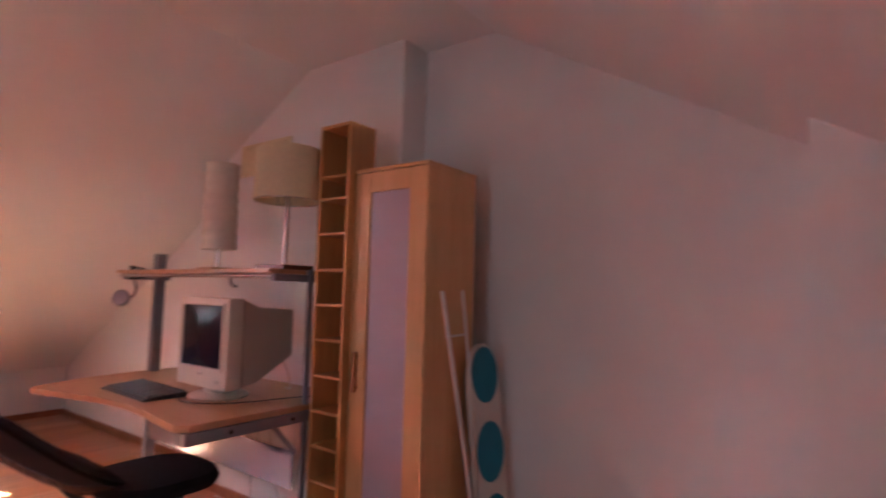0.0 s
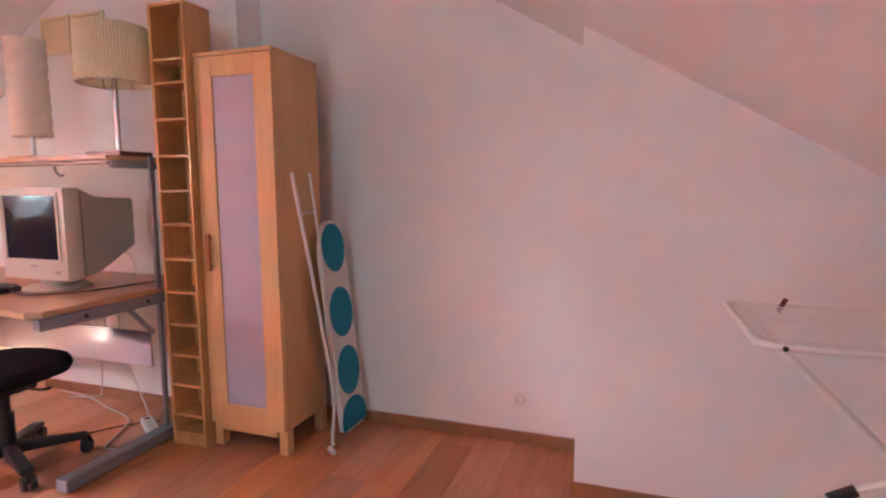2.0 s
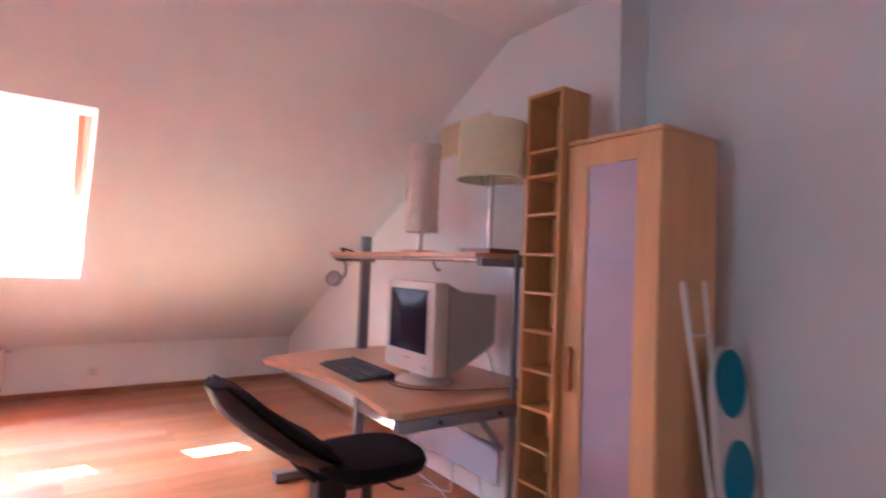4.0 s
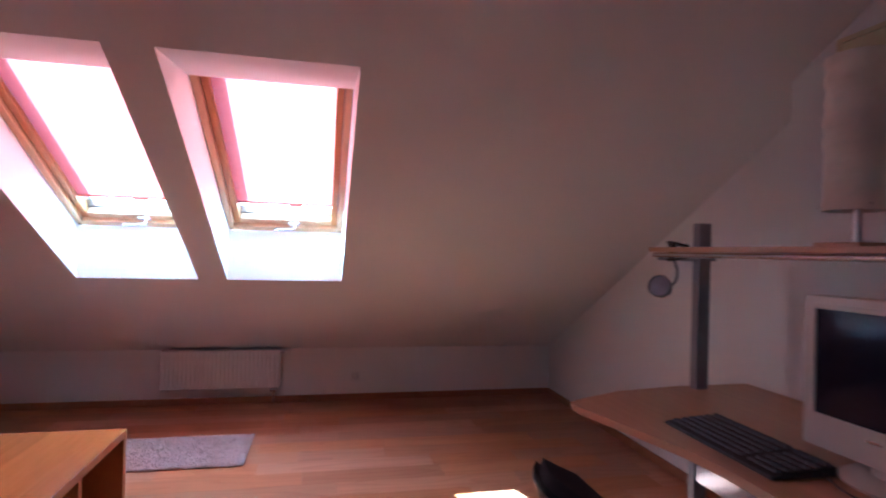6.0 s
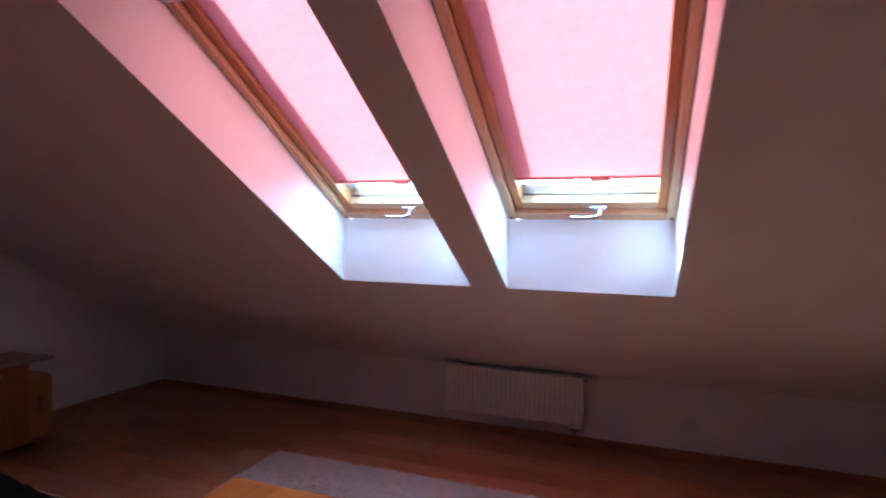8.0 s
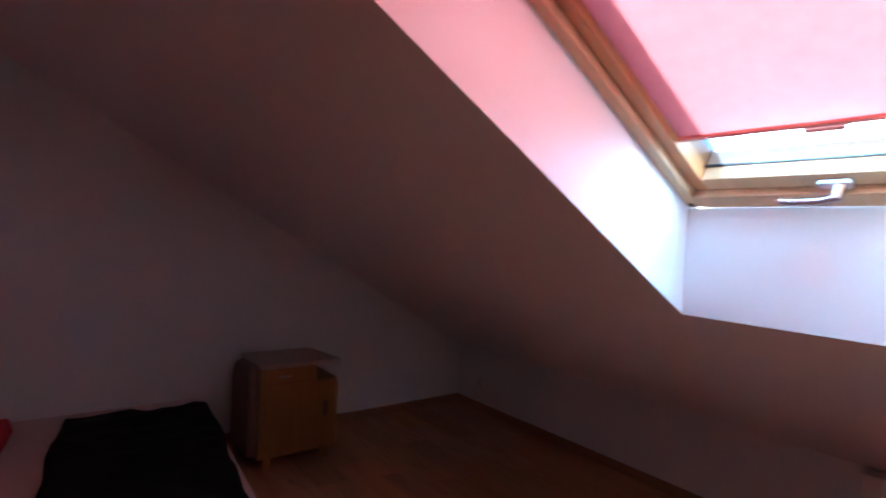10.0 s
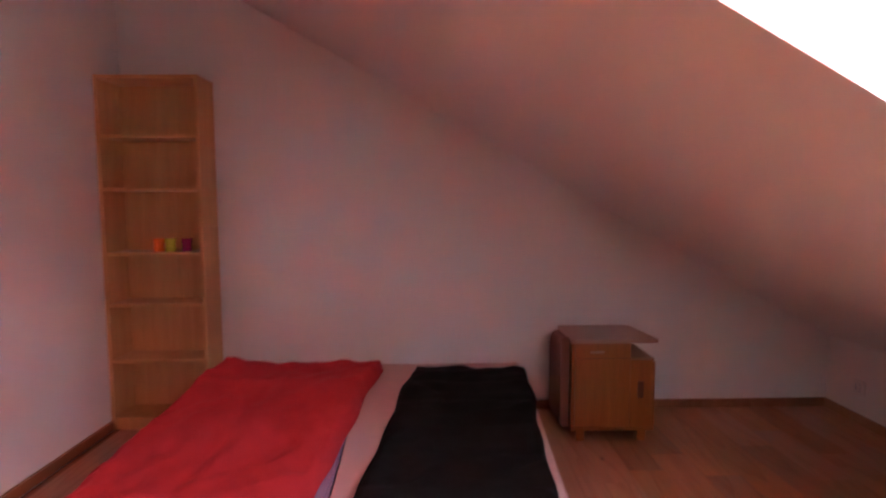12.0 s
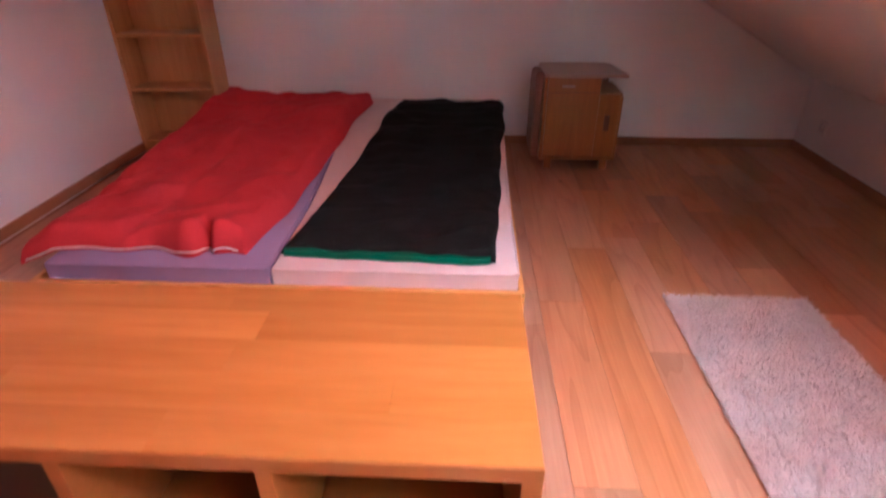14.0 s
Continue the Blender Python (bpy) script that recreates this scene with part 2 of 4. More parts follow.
M_BLIND = thin("pink_blind_cloth", (0.60, 0.15, 0.13), 0.22, scale=25)
M_SHADE = thin("cream_paper_shade", (0.80, 0.72, 0.50), 0.15, scale=60, wrinkle=0.3)
M_SHADE2 = thin("pale_rice_paper", (0.85, 0.77, 0.68), 0.2, scale=22, wrinkle=0.8)
M_GLASS = bpy.data.materials.new("window_glass")
M_GLASS.use_nodes = True
M_GLASS.node_tree.nodes["Principled BSDF"].inputs["Transmission Weight"].default_value = 1
M_GLASS.node_tree.nodes["Principled BSDF"].inputs["Roughness"].default_value = 0.0
M_GLASS.node_tree.nodes["Principled BSDF"].inputs["IOR"].default_value = 1.02
# bands across the panel colour stand for shelves and their shade behind it
M_FROST = material("frosted_glass_shelf_bands", (0.45, 0.40, 0.49), 0.35, 0, 0.05, 1.2, 0.2, 120, stretch=(1, 1, 6))


# ---- mesh helpers ----
def box(bm, x0, x1, y0, y1, z0, z1, bevel=0.0, m=None):
    r = bmesh.ops.create_cube(bm, size=1)
    vs = r["verts"]
    for v in vs:
        v.co = Vector((x0 + (v.co.x + 0.5) * (x1 - x0), y0 + (v.co.y + 0.5) * (y1 - y0), z0 + (v.co.z + 0.5) * (z1 - z0)))
    if bevel:
        es = list({e for v in vs for e in v.link_edges})
        r = bmesh.ops.bevel(bm, geom=es, offset=bevel, segments=2, affect="EDGES", profile=0.7)
        vs = list({v for f in r["faces"] for v in f.verts} | {v for v in vs if v.is_valid})
    if m:
        bmesh.ops.transform(bm, matrix=m, verts=vs)
    return vs


def rod(bm, a, b, r, seg=12, r2=None):
    a, b = Vector(a), Vector(b)
    d = b - a
    q = d.to_track_quat("Z", "Y").to_matrix().to_4x4()
    m = Matrix.Translation((a + b) / 2) @ q
    return bmesh.ops.create_cone(bm, cap_ends=True, segments=seg, radius1=r, radius2=r if r2 is None else r2, depth=d.length, matrix=m)["verts"]


def tube(bm, pts, r, seg=8, closed=False):
    """A round tube swept along a line of points."""
    pts = [Vector(p) for p in pts]
    rings, n = [], len(pts)
    up = Vector((0.13, 0.21, 0.97))
    for i, p in enumerate(pts):
        a = pts[i - 1] if (i or closed) else p
        b = pts[(i + 1) % n] if (i < n - 1 or closed) else p
        d = (b - a).normalized()
        s = d.cross(up)
        if s.length < 0.05:
            s = d.cross(Vector((1, 0.2, 0)))
        s.normalize()
        w = s.cross(d)
        rings.append([bm.verts.new(p + r * (math.cos(k * math.tau / seg) * s + math.sin(k * math.tau / seg) * w)) for k in range(seg)])
    for i in range(n if closed else n - 1):
        A, B = rings[i], rings[(i + 1) % n]
        for k in range(seg):
            bm.faces.new((A[k], A[(k + 1) % seg], B[(k + 1) % seg], B[k]))
    if not closed:
        bm.faces.new(rings[0][::-1])
        bm.faces.new(rings[-1])


def smooth_line(pts, steps=6):
    """A smooth line through the points (Catmull-Rom)."""
    p = [Vector(a) for a in pts]
    p = [2 * p[0] - p[1]] + p + [2 * p[-1] - p[-2]]
    out = []
    for i in range(1, len(p) - 2):
        for k in range(steps):
            t = k / steps
            a, b, c, d = p[i - 1:i + 3]
            out.append(0.5 * (2 * b + (c - a) * t + (2 * a - 5 * b + 4 * c - d) * t * t + (3 * b - a - 3 * c + d) * t ** 3))
    return out + [p[-2]]


def prism(bm, x0, x1, profile):
    """A body with a profile in y and z, from x0 to x1."""
    a = [bm.verts.new((x0, y, z)) for y, z in profile]
    b = [bm.verts.new((x1, y, z)) for y, z in profile]
    n = len(profile)
    bm.faces.new(a[::-1])
    bm.faces.new(b)
    for i in range(n):
        bm.faces.new((a[i], a[(i + 1) % n], b[(i + 1) % n], b[i]))


def slab(bm, outline, z0, z1):
    """A flat body with an outline in x and y."""
    a = [bm.verts.new((x, y, z0)) for x, y in outline]
    b = [bm.verts.new((x, y, z1)) for x, y in outline]
    n = len(outline)
    bm.faces.new(a[::-1])
    bm.faces.new(b)
    for i in range(n):
        bm.faces.new((a[i], a[(i + 1) % n], b[(i + 1) % n], b[i]))


def lathe(bm, profile, seg=32, at=(0, 0, 0), m=None):
    """A round body from radii and heights."""
    rings = []
    for r, z in profile:
        rings.append([bm.verts.new(((m or Matrix()) @ Vector((r * math.cos(k * math.tau / seg), r * math.sin(k * math.tau / seg), z))) + Vector(at)) for k in range(seg)])
    for A, B in zip(rings, rings[1:]):
        for k in range(seg):
            bm.faces.new((A[k], A[(k + 1) % seg], B[(k + 1) % seg], B[k]))
    return rings


def mesh_of(bm, name, mat, smooth=False):
    bmesh.ops.recalc_face_normals(bm, faces=bm.faces[:])
    me = bpy.data.meshes.new(name)
    bm.to_mesh(me)
    bm.free()
    me.materials.append(mat)
    if smooth:
        for p in me.polygons:
            p.use_smooth = True
        me.set_sharp_from_angle(angle=radians(40))
    return me


def part(name, bm, mat, parent, label="", smooth=False):
    ob = new(name, mesh_of(bm, name, mat, smooth))
    ob.parent = parent
    if label:
        ob["label"] = label
    return ob


def thing(name, label, category, group="", kind="", at=(0, 0, 0)):
    ob = new(name)
    ob.empty_display_size = 0.1
    ob.location = at
    return tagged(ob, label, category, group, kind)


def structure(name, bm, mat, label, category):
    return tagged(new(name, mesh_of(bm, name, mat)), label, category, kind="structure")


def B():
    return bmesh.new()


def one_box(name, mat, parent, x0, x1, y0, y1, z0, z1, bevel=0.002, label=""):
    bm = B()
    box(bm, x0, x1, y0, y1, z0, z1, bevel)
    return part(name, bm, mat, parent, label)


# ---- the room ----
XW, XE = -5.97, 0.03           # gable walls
YS, YSOUTH = -4.30, -8.3       # wall beside the bed, far low wall of the south side
KNEE, K = 0.455, 0.56         # height of the low wall and rise of the north slope
TOP = 2.53
KS = 0.595
Y1 = -(TOP - KNEE) / K         # where the north slope meets the flat ceiling
Y2 = -4.845                    # where the south slope begins
XR = -3.6                      # end of the wall beside the bed
ZS = TOP + KS * (YSOUTH - Y2)
T = 0.36


def zn(y):
    return KNEE - K * y


bm = B()
box(bm, XW - 0.2, XE + 0.2, YSOUTH - 0.2, 0.2, -0.2, -0.012)
floor = structure("floor", bm, M_FLOOR, "oak laminate floor laid in long planks", "floor")

bm = B()
prism(bm, XW - 0.2, XE + 0.2, [(0, -0.012), (0, KNEE), (0.2, KNEE - 0.2 * K), (0.2, -0.012)])
structure("wall_north", bm, M_WALL, "low white painted wall under the roof slope", "wall")
gable = [(0, -0.012), (0, KNEE), (Y1, TOP), (Y2, TOP), (YSOUTH, ZS), (YSOUTH, -0.012)]
bm = B()
prism(bm, XE, XE + 0.2, gable)
structure("wall_east", bm, M_WALL, "white painted gable wall", "wall")
bm = B()
prism(bm, XW - 0.2, XW, gable)
structure("wall_west", bm, M_WALL, "white painted gable wall behind the bed", "wall")
bm = B()
box(bm, XW, XR, YS - 0.12, YS, -0.012, TOP)
structure("wall_south", bm, M_WALL, "white painted partition wall beside the bed", "wall")
# unseen wall; its doorway is added to let daylight into the south side
DY0, DY1, DZ = -5.50, -4.65, 2.02
bm = B()
prism(bm, XR - 0.12, XR - 0.003, [(YS - 0.121, -0.012), (YS - 0.121, TOP), (DY1, TOP), (DY1, -0.012)])
prism(bm, XR - 0.12, XR - 0.003, [(DY1, DZ), (DY1, TOP), (Y2, TOP), (DY0, TOP + KS * (DY0 - Y2)), (DY0, DZ)])
prism(bm, XR - 0.12, XR - 0.003, [(DY0, -0.012), (DY0, TOP + KS * (DY0 - Y2)), (YSOUTH, ZS), (YSOUTH, -0.012)])
structure("wall_added_doorway", bm, M_WALL, "white painted unseen wall with a doorway added for daylight", "wall")
bm = B()
box(bm, XW, XE + 0.2, YSOUTH - 0.2, YSOUTH, -0.012, ZS)
structure("wall_far_south", bm, M_WALL, "low white painted wall", "wall")
# the part of the east wall that stands forward
bm = B()
prism(bm, -0.345, XE - 0.001, [(-6.095, -0.012), (-6.095, TOP + KS * (-6.095 - Y2) + 0.02), (YSOUTH, ZS + 0.02), (YSOUTH, -0.012)])
structure("wall_east_forward", bm, M_WALL, "white painted wall standing forward under the slope", "wall")
bm = B()
prism(bm, -0.16, XE - 0.001, [(-4.428, -0.012), (-4.428, TOP + 0.02), (Y1, TOP + 0.02), (-2.88, zn(-2.88) + 0.03), (-2.88, -0.012)])
structure("chimney_breast", bm, M_WALL, "white painted narrow chimney pier", "wall")

bm = B()
box(bm, XW - 0.2, XE + 0.2, Y2, Y1, TOP, TOP + 0.2)
structure("ceiling", bm, M_WALL, "flat white ceiling between the slopes", "ceiling")
def zs(y):
    return TOP + KS * (y - Y2)


bm = B()
prism(bm, XW - 0.2, XE + 0.2, [(Y2, zs(Y2)), (YSOUTH - 0.2, zs(YSOUTH - 0.2)), (YSOUTH - 0.2, zs(YSOUTH - 0.2) + 0.25), (Y2, zs(Y2) + 0.25)])
structure("ceiling_south", bm, M_WALL, "white sloped ceiling of the south side", "ceiling")

# lamp added in the unseen doorway, standing for daylight from the south
daylight_lamp(XR - 0.06, (DY0 + DY1) / 2, 1.1, (0, 0, 1), (-1, 0, 0), 0.8, 1.7, 0.12, (1.0, 0.92, 0.88))
HOLES = [(-3.53, -2.844), (-2.673, -1.962)]
HY0, HY1 = -1.155, -2.758       # lower and upper edge of the openings
OFF = 0.316                     # the windows lie so far above the slope
bm = B()
full = [(0.0, KNEE), (Y1, TOP), (Y1, TOP + T), (0.2, zn(0.2) + T), (0.2, zn(0.2))]
for x0, x1 in ((XW - 0.2, HOLES[0][0]), (HOLES[0][1], HOLES[1][0]), (HOLES[1][1], XE + 0.2)):
    prism(bm, x0, x1, full)
for x0, x1 in HOLES:
    prism(bm, x0, x1, [(0.0, KNEE), (HY0, zn(HY0)), (HY0, zn(HY0) + OFF), (HY0 + 0.05, zn(HY0 + 0.05) + T), (0.2, zn(0.2) + T), (0.2, zn(0.2))])
    ys = -2.285
    prism(bm, x0, x1, [(HY1, zn(HY1)), (Y1, TOP), (Y1, TOP + T), (ys - 0.05, zn(ys - 0.05) + T), (ys, zn(ys) + OFF)])
structure("ceiling_north", bm, M_WALL, "white sloped ceiling with two roof window openings", "ceiling")

# skirting boards
bm = B()
h, d = 0.055, 0.014
box(bm, XW, XE, -d, 0, 0, h, 0.003)
box(bm, XE - d, XE, -2.88, -d, 0, h, 0.003)
box(bm, -0.16 - d, -0.16, -4.428, -2.88, 0, h, 0.003)
box(bm, XE - d, XE, -6.095, -4.428, 0, h, 0.003)
box(bm, -0.345 - d, -0.345, YSOUTH, -6.095 + d, 0, h, 0.003)
box(bm, -0.345, XE - d, -6.095, -6.095 + d, 0, h, 0.003)
box(bm, XW, XW + d, YS, -d, 0, h, 0.003)
box(bm, XW + d, XR, YS, YS + d, 0, h, 0.003)
structure("baseboard", bm, M_BASE, "brown wooden skirting board", "baseboard")

# ---- roof windows ----
ANG = math.atan(K)
UP = Vector((0, -math.cos(ANG), math.sin(ANG)))
OUT = Vector((0, math.sin(ANG), math.cos(ANG)))
LEN = 1.42


def window_frame_matrix(x0):
    m = Matrix.Identity(4)
    m.col[0][:3] = (1, 0, 0)
    m.col[1][:3] = UP
    m.col[2][:3] = OUT
    m.col[3][:3] = (x0, HY0 - 0.004, zn(HY0) + OFF)
    return m


def roof_window(i, x0, x1):
    w = x1 - x0
    win = thing("window_%d" % i, "pine roof window with a pink blind nearly drawn", "roof window", "roof windows", "structure")
    win.matrix_world = window_frame_matrix(x0)
    g = 0.003

    def bar(name, a, mat, parent=win, bevel=0.006, label=""):
        bm = B()
        box(bm, *a, bevel)
        return part(name, bm, mat, parent, label)
    f, s = 0.038, 0.036
    bar("frame_side", (g, f, 0, LEN, 0.0, 0.10), M_WINWOOD)
    bar("frame_side", (w - f, w - g, 0, LEN, 0.0, 0.10), M_WINWOOD)
    bar("frame_bottom", (f + 0.001, w - f - 0.001, 0.0, 0.055, 0.0, 0.10), M_WINWOOD)
    bar("frame_top", (f + 0.001, w - f - 0.001, LEN - 0.055, LEN, 0.0, 0.10), M_WINWOOD)
    for x in (f * 0.5, w - f * 0.5):
        bm = B()
        rod(bm, (x, 0.02, -0.004), (x, 0.02, 0.004), 0.006, 10)
        part("screw_plug", bm, M_BLACK, win)
    a, b = f + 0.003, w - f - 0.003
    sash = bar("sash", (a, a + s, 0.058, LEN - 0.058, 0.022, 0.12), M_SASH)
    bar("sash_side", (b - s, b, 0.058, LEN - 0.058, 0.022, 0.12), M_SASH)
    # lower rail paler than the other sash bars, its light put into the colour
    bar("sash_bottom", (a + s + 0.001, b - s - 0.001, 0.058, 0.108, 0.022, 0.12), M_WINWOOD)
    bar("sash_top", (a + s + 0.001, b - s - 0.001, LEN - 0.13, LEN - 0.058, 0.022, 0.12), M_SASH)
    bar("seal", (a + s + 0.001, b - s - 0.001, 0.109, 0.114, 0.062, 0.068), M_BLACK, bevel=0)
    pane = bar("pane", (a + s - 0.01, b - s + 0.01, 0.10, LEN - 0.12, 0.070, 0.076), M_GLASS, bevel=0)
    pane.visible_shadow = False
    # outer cladding
    bm = B()
    box(bm, -0.03, a + s - 0.012, -0.03, LEN + 0.03, 0.125, 0.155, 0.004)
    box(bm, b - s + 0.012, w + 0.03, -0.03, LEN + 0.03, 0.125, 0.155, 0.004)
    box(bm, a + s - 0.012, b - s + 0.012, LEN - 0.12, LEN + 0.03, 0.125, 0.155, 0.004)
    box(bm, a + s - 0.012, b - s + 0.012, -0.03, 0.098, 0.122, 0.13, 0.002)
    part("cladding", bm, M_STEEL, win)
    # lever handle on the lower rail
    c = w * 0.5
    bm = B()
    box(bm, c + 0.01, c + 0.08, 0.062, 0.092, 0.006, 0.021, 0.006)
    rod(bm, (c + 0.055, 0.077, 0.014), (c + 0.050, 0.070, -0.024), 0.012, 12)
    tube(bm, smooth_line([(c + 0.056, 0.071, -0.020), (c + 0.02, 0.066, -0.026), (c - 0.03, 0.063, -0.027), (c - 0.07, 0.065, -0.026)]), 0.009, 10)
    part("handle", bm, M_CHROME, win, "brushed metal lever handle", True)
    # blind
    bm = B()
    nx, ny = 16, 40
    s0, s1 = 0.265, LEN - 0.075
    xa, xb = a + s - 0.004, b - s + 0.004
    vs = [[bm.verts.new((xa + (xb - xa) * k / nx, s0 + (s1 - s0) * j / ny, 0.045 + 0.0022 * noise.noise(Vector((k * 0.35 + i * 7, j * 0.5, 0))))) for k in range(nx + 1)] for j in range(ny + 1)]
    for j in range(ny):
        for k in range(nx):
            bm.faces.new((vs[j][k], vs[j][k + 1], vs[j + 1][k + 1], vs[j + 1][k]))
    bl = part("blind", bm, M_BLIND, win, "pink translucent roller blind", True)
    bar("blind_bar", (xa - 0.004, xb + 0.004, s0 - 0.012, s0, 0.038, 0.052), M_PINKBAR, bl, 0.002)
    bar("blind_grip", (c + 0.02, c + 0.10, s0 - 0.024, s0 - 0.013, 0.034, 0.050), M_PINKBAR, bl, 0.002)
    bm = B()
    rod(bm, (xa, LEN - 0.10, 0.035), (xb, LEN - 0.10, 0.035), 0.016, 14)
    part("roller", bm, M_PINKBAR, bl)
    return win


M_PINKBAR = material("salmon_bar", (0.70, 0.20, 0.14), 0.45)
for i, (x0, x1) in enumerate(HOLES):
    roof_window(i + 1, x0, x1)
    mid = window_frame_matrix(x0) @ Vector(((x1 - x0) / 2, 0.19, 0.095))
    daylight_lamp(*mid, UP, OUT)
    # pink lamp added under the blind, for the sunlight glowing through its cloth
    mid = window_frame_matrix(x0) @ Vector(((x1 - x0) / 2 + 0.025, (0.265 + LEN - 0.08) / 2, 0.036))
    daylight_lamp(*mid, UP, OUT, x1 - x0 - 0.25, LEN - 0.345, 0.38, (1.0, 0.28, 0.22))


# ---- furniture of the east side ----
def cd_tower():
    t = thing("shelf_tower", "tall narrow birch media tower with many empty compartments", "shelf", at=(-0.422, -4.33, 0))
    x0, x1, y0, y1, z1 = -0.08, 0.08, -0.098, 0.098, 2.02
    one_box("side", M_BIRCH, t, x0, x1, y0, y0 + 0.014, 0, z1)
    one_box("side", M_BIRCH, t, x0, x1, y1 - 0.014, y1, 0, z1)
    one_box("top", M_BIRCH, t, x0, x1, y0 + 0.015, y1 - 0.015, z1 - 0.016, z1)
    one_box("back", M_BIRCH_IN, t, x1 - 0.006, x1, y0 + 0.015, y1 - 0.015, 0.06, z1 - 0.017, 0)
    one_box("plinth", M_BIRCH, t, x0 + 0.002, x0 + 0.014, y0 + 0.015, y1 - 0.015, 0, 0.055)
    for z in (1.785, 1.684, 1.525, 1.363, 1.207, 1.053, 0.894, 0.74, 0.588, 0.44, 0.295, 0.15, 0.062):
        one_box("shelf", M_BIRCH, t, x0 + 0.002, x1 - 0.007, y0 + 0.015, y1 - 0.015, z - 0.012, z, 0.0015)


def wardrobe():
    t = thing("wardrobe", "narrow light birch wardrobe with a frosted glass door", "wardrobe", at=(-0.29, -4.637, 0))
    x0, x1, y0, y1, z1 = -0.155, 0.175, -0.203, 0.203, 1.80
    for y in (y0, y1 - 0.018):
        one_box("side", M_PINE, t, x0, x1, y, y + 0.018, 0.115, z1 - 0.017)
        for x in (x0, x1 - 0.045):
            one_box("leg", M_PINE, t, x, x + 0.045, y if y == y0 else y - 0.027, (y if y == y0 else y - 0.027) + 0.045, 0, 0.114, 0.003)
    one_box("top", M_PINE, t, x0 - 0.02, x1, y0 - 0.002, y1 + 0.002, z1 - 0.016, z1)
    one_box("bottom", M_PINE, t, x0, x1, y0 + 0.019, y1 - 0.019, 0.115, 0.133)
    one_box("back", M_BIRCH_IN, t, x1 - 0.008, x1 - 0.002, y0 + 0.019, y1 - 0.019, 0.134, z1 - 0.018, 0)
    one_box("shelf", M_BIRCH_IN, t, x0 + 0.02, x1 - 0.01, y0 + 0.019, y1 - 0.019, 1.40, 1.418)
    one_box("rail", M_PINE, t, x0 - 0.012, x0 + 0.006, y0 + 0.05, y1 - 0.05, 0.085, 0.113)
    dx0, dx1 = x0 - 0.021, x0 - 0.002
    ga, gb, gz0, gz1 = -0.110, 0.107, 0.216, 1.694
    door = one_box("door", M_PINE, t, dx0, dx1, gb, y1, 0.118, z1 - 0.02, 0.003)
    one_box("door_stile", M_PINE, door, dx0, dx1, y0, ga, 0.118, z1 - 0.02, 0.003)
    one_box("door_rail", M_PINE, door, dx0, dx1, ga + 0.0005, gb - 0.0005, gz1, z1 - 0.02, 0.003)
    one_box("door_rail", M_PINE, door, dx0, dx1, ga + 0.0005, gb - 0.0005, 0.118, gz0, 0.003)
    bm = B()
    box(bm, dx0 + 0.007, dx1 - 0.004, ga + 0.001, gb - 0.001, gz0 + 0.001, gz1 - 0.001)
    part("glass_panel", bm, M_FROST, door, "frosted pale violet glass panel")
    bm = B()
    box(bm, dx0 - 0.026, dx0 - 0.010, 0.146, 0.164, 0.84, 1.01, 0.004)
    rod(bm, (dx0 - 0.012, 0.155, 0.86), (dx0 + 0.001, 0.155, 0.86), 0.006)
    rod(bm, (dx0 - 0.012, 0.155, 0.99), (dx0 + 0.001, 0.155, 0.99), 0.006)
    part("handle", bm, M_HANDLE, door, "brown wooden bar handle")


def ironing_board():
    t = thing("ironing_board", "folded ironing board with teal dots leaning on the wardrobe", "ironing board", at=(-0.135, -5.01, 0))
    lean = Matrix.Rotation(radians(-6.5), 4, "X")
    half, length = 0.108, 1.06
    line = []
    for k in range(25):
        a = math.pi * k / 24
        line.append((half * math.cos(a), 0.86 + 0.20 * math.sin(a)))
    line += [(-half, 0.05), (-half + 0.03, 0.035), (half - 0.03, 0.035), (half, 0.05)]

    def plate(pts, y0, y1, mat, name, parent, label="", shift=(0, 0)):
        bm = B()
        a = [bm.verts.new(lean @ Vector((x + shift[0], y0, z + shift[1]))) for x, z in pts]
        b = [bm.verts.new(lean @ Vector((x + shift[0], y1, z + shift[1]))) for x, z in pts]
        n = len(pts)
        bm.faces.new(a)
        bm.faces.new(b[::-1])
        for i in range(n):
            bm.faces.new((a[i], b[i], b[(i + 1) % n], a[(i + 1) % n]))
        return part(name, bm, mat, parent, label)
    board = plate(line, -0.012, 0.016, M_COVER, "board", t, "white padded cotton cover")
    for z, r in ((0.93, 0.118), (0.615, 0.122), (0.325, 0.120)):
        plate([(r * 0.86 * math.cos(a), r * math.sin(a)) for a in [k * math.tau / 36 for k in range(36)]], -0.0145, -0.011, M_TEAL, "dot", board, "printed teal dot", (0.0, z))
    plate([(0.118 * math.cos(a), max(0.11 * math.sin(a), -0.035)) for a in [k * math.tau / 36 for k in range(36)]], -0.0145, -0.011, M_TEAL, "dot", board, "printed teal dot", (0.0, 0.08))
    bm = B()
    tube(bm, smooth_line([(-0.325, 0.09, 1.275), (-0.215, 0.065, 0.75), (-0.12, 0.045, 0.25), (-0.16, 0.03, 0.05), (-0.175, 0.018, 0.012)]), 0.008)
    part("leg", bm, M_TUBE, t)
    bm = B()
    tube(bm, smooth_line([(-0.135, 0.125, 1.28), (-0.10, 0.10, 0.9), (-0.05, 0.055, 0.2)]), 0.006)
    part("leg", bm, M_TUBE, t)
    bm = B()
    rod(bm, (-0.305, 0.08, 1.10), (-0.118, 0.115, 1.10), 0.004)
    part("crossbar", bm, M_TUBE, t)
    bm = B()
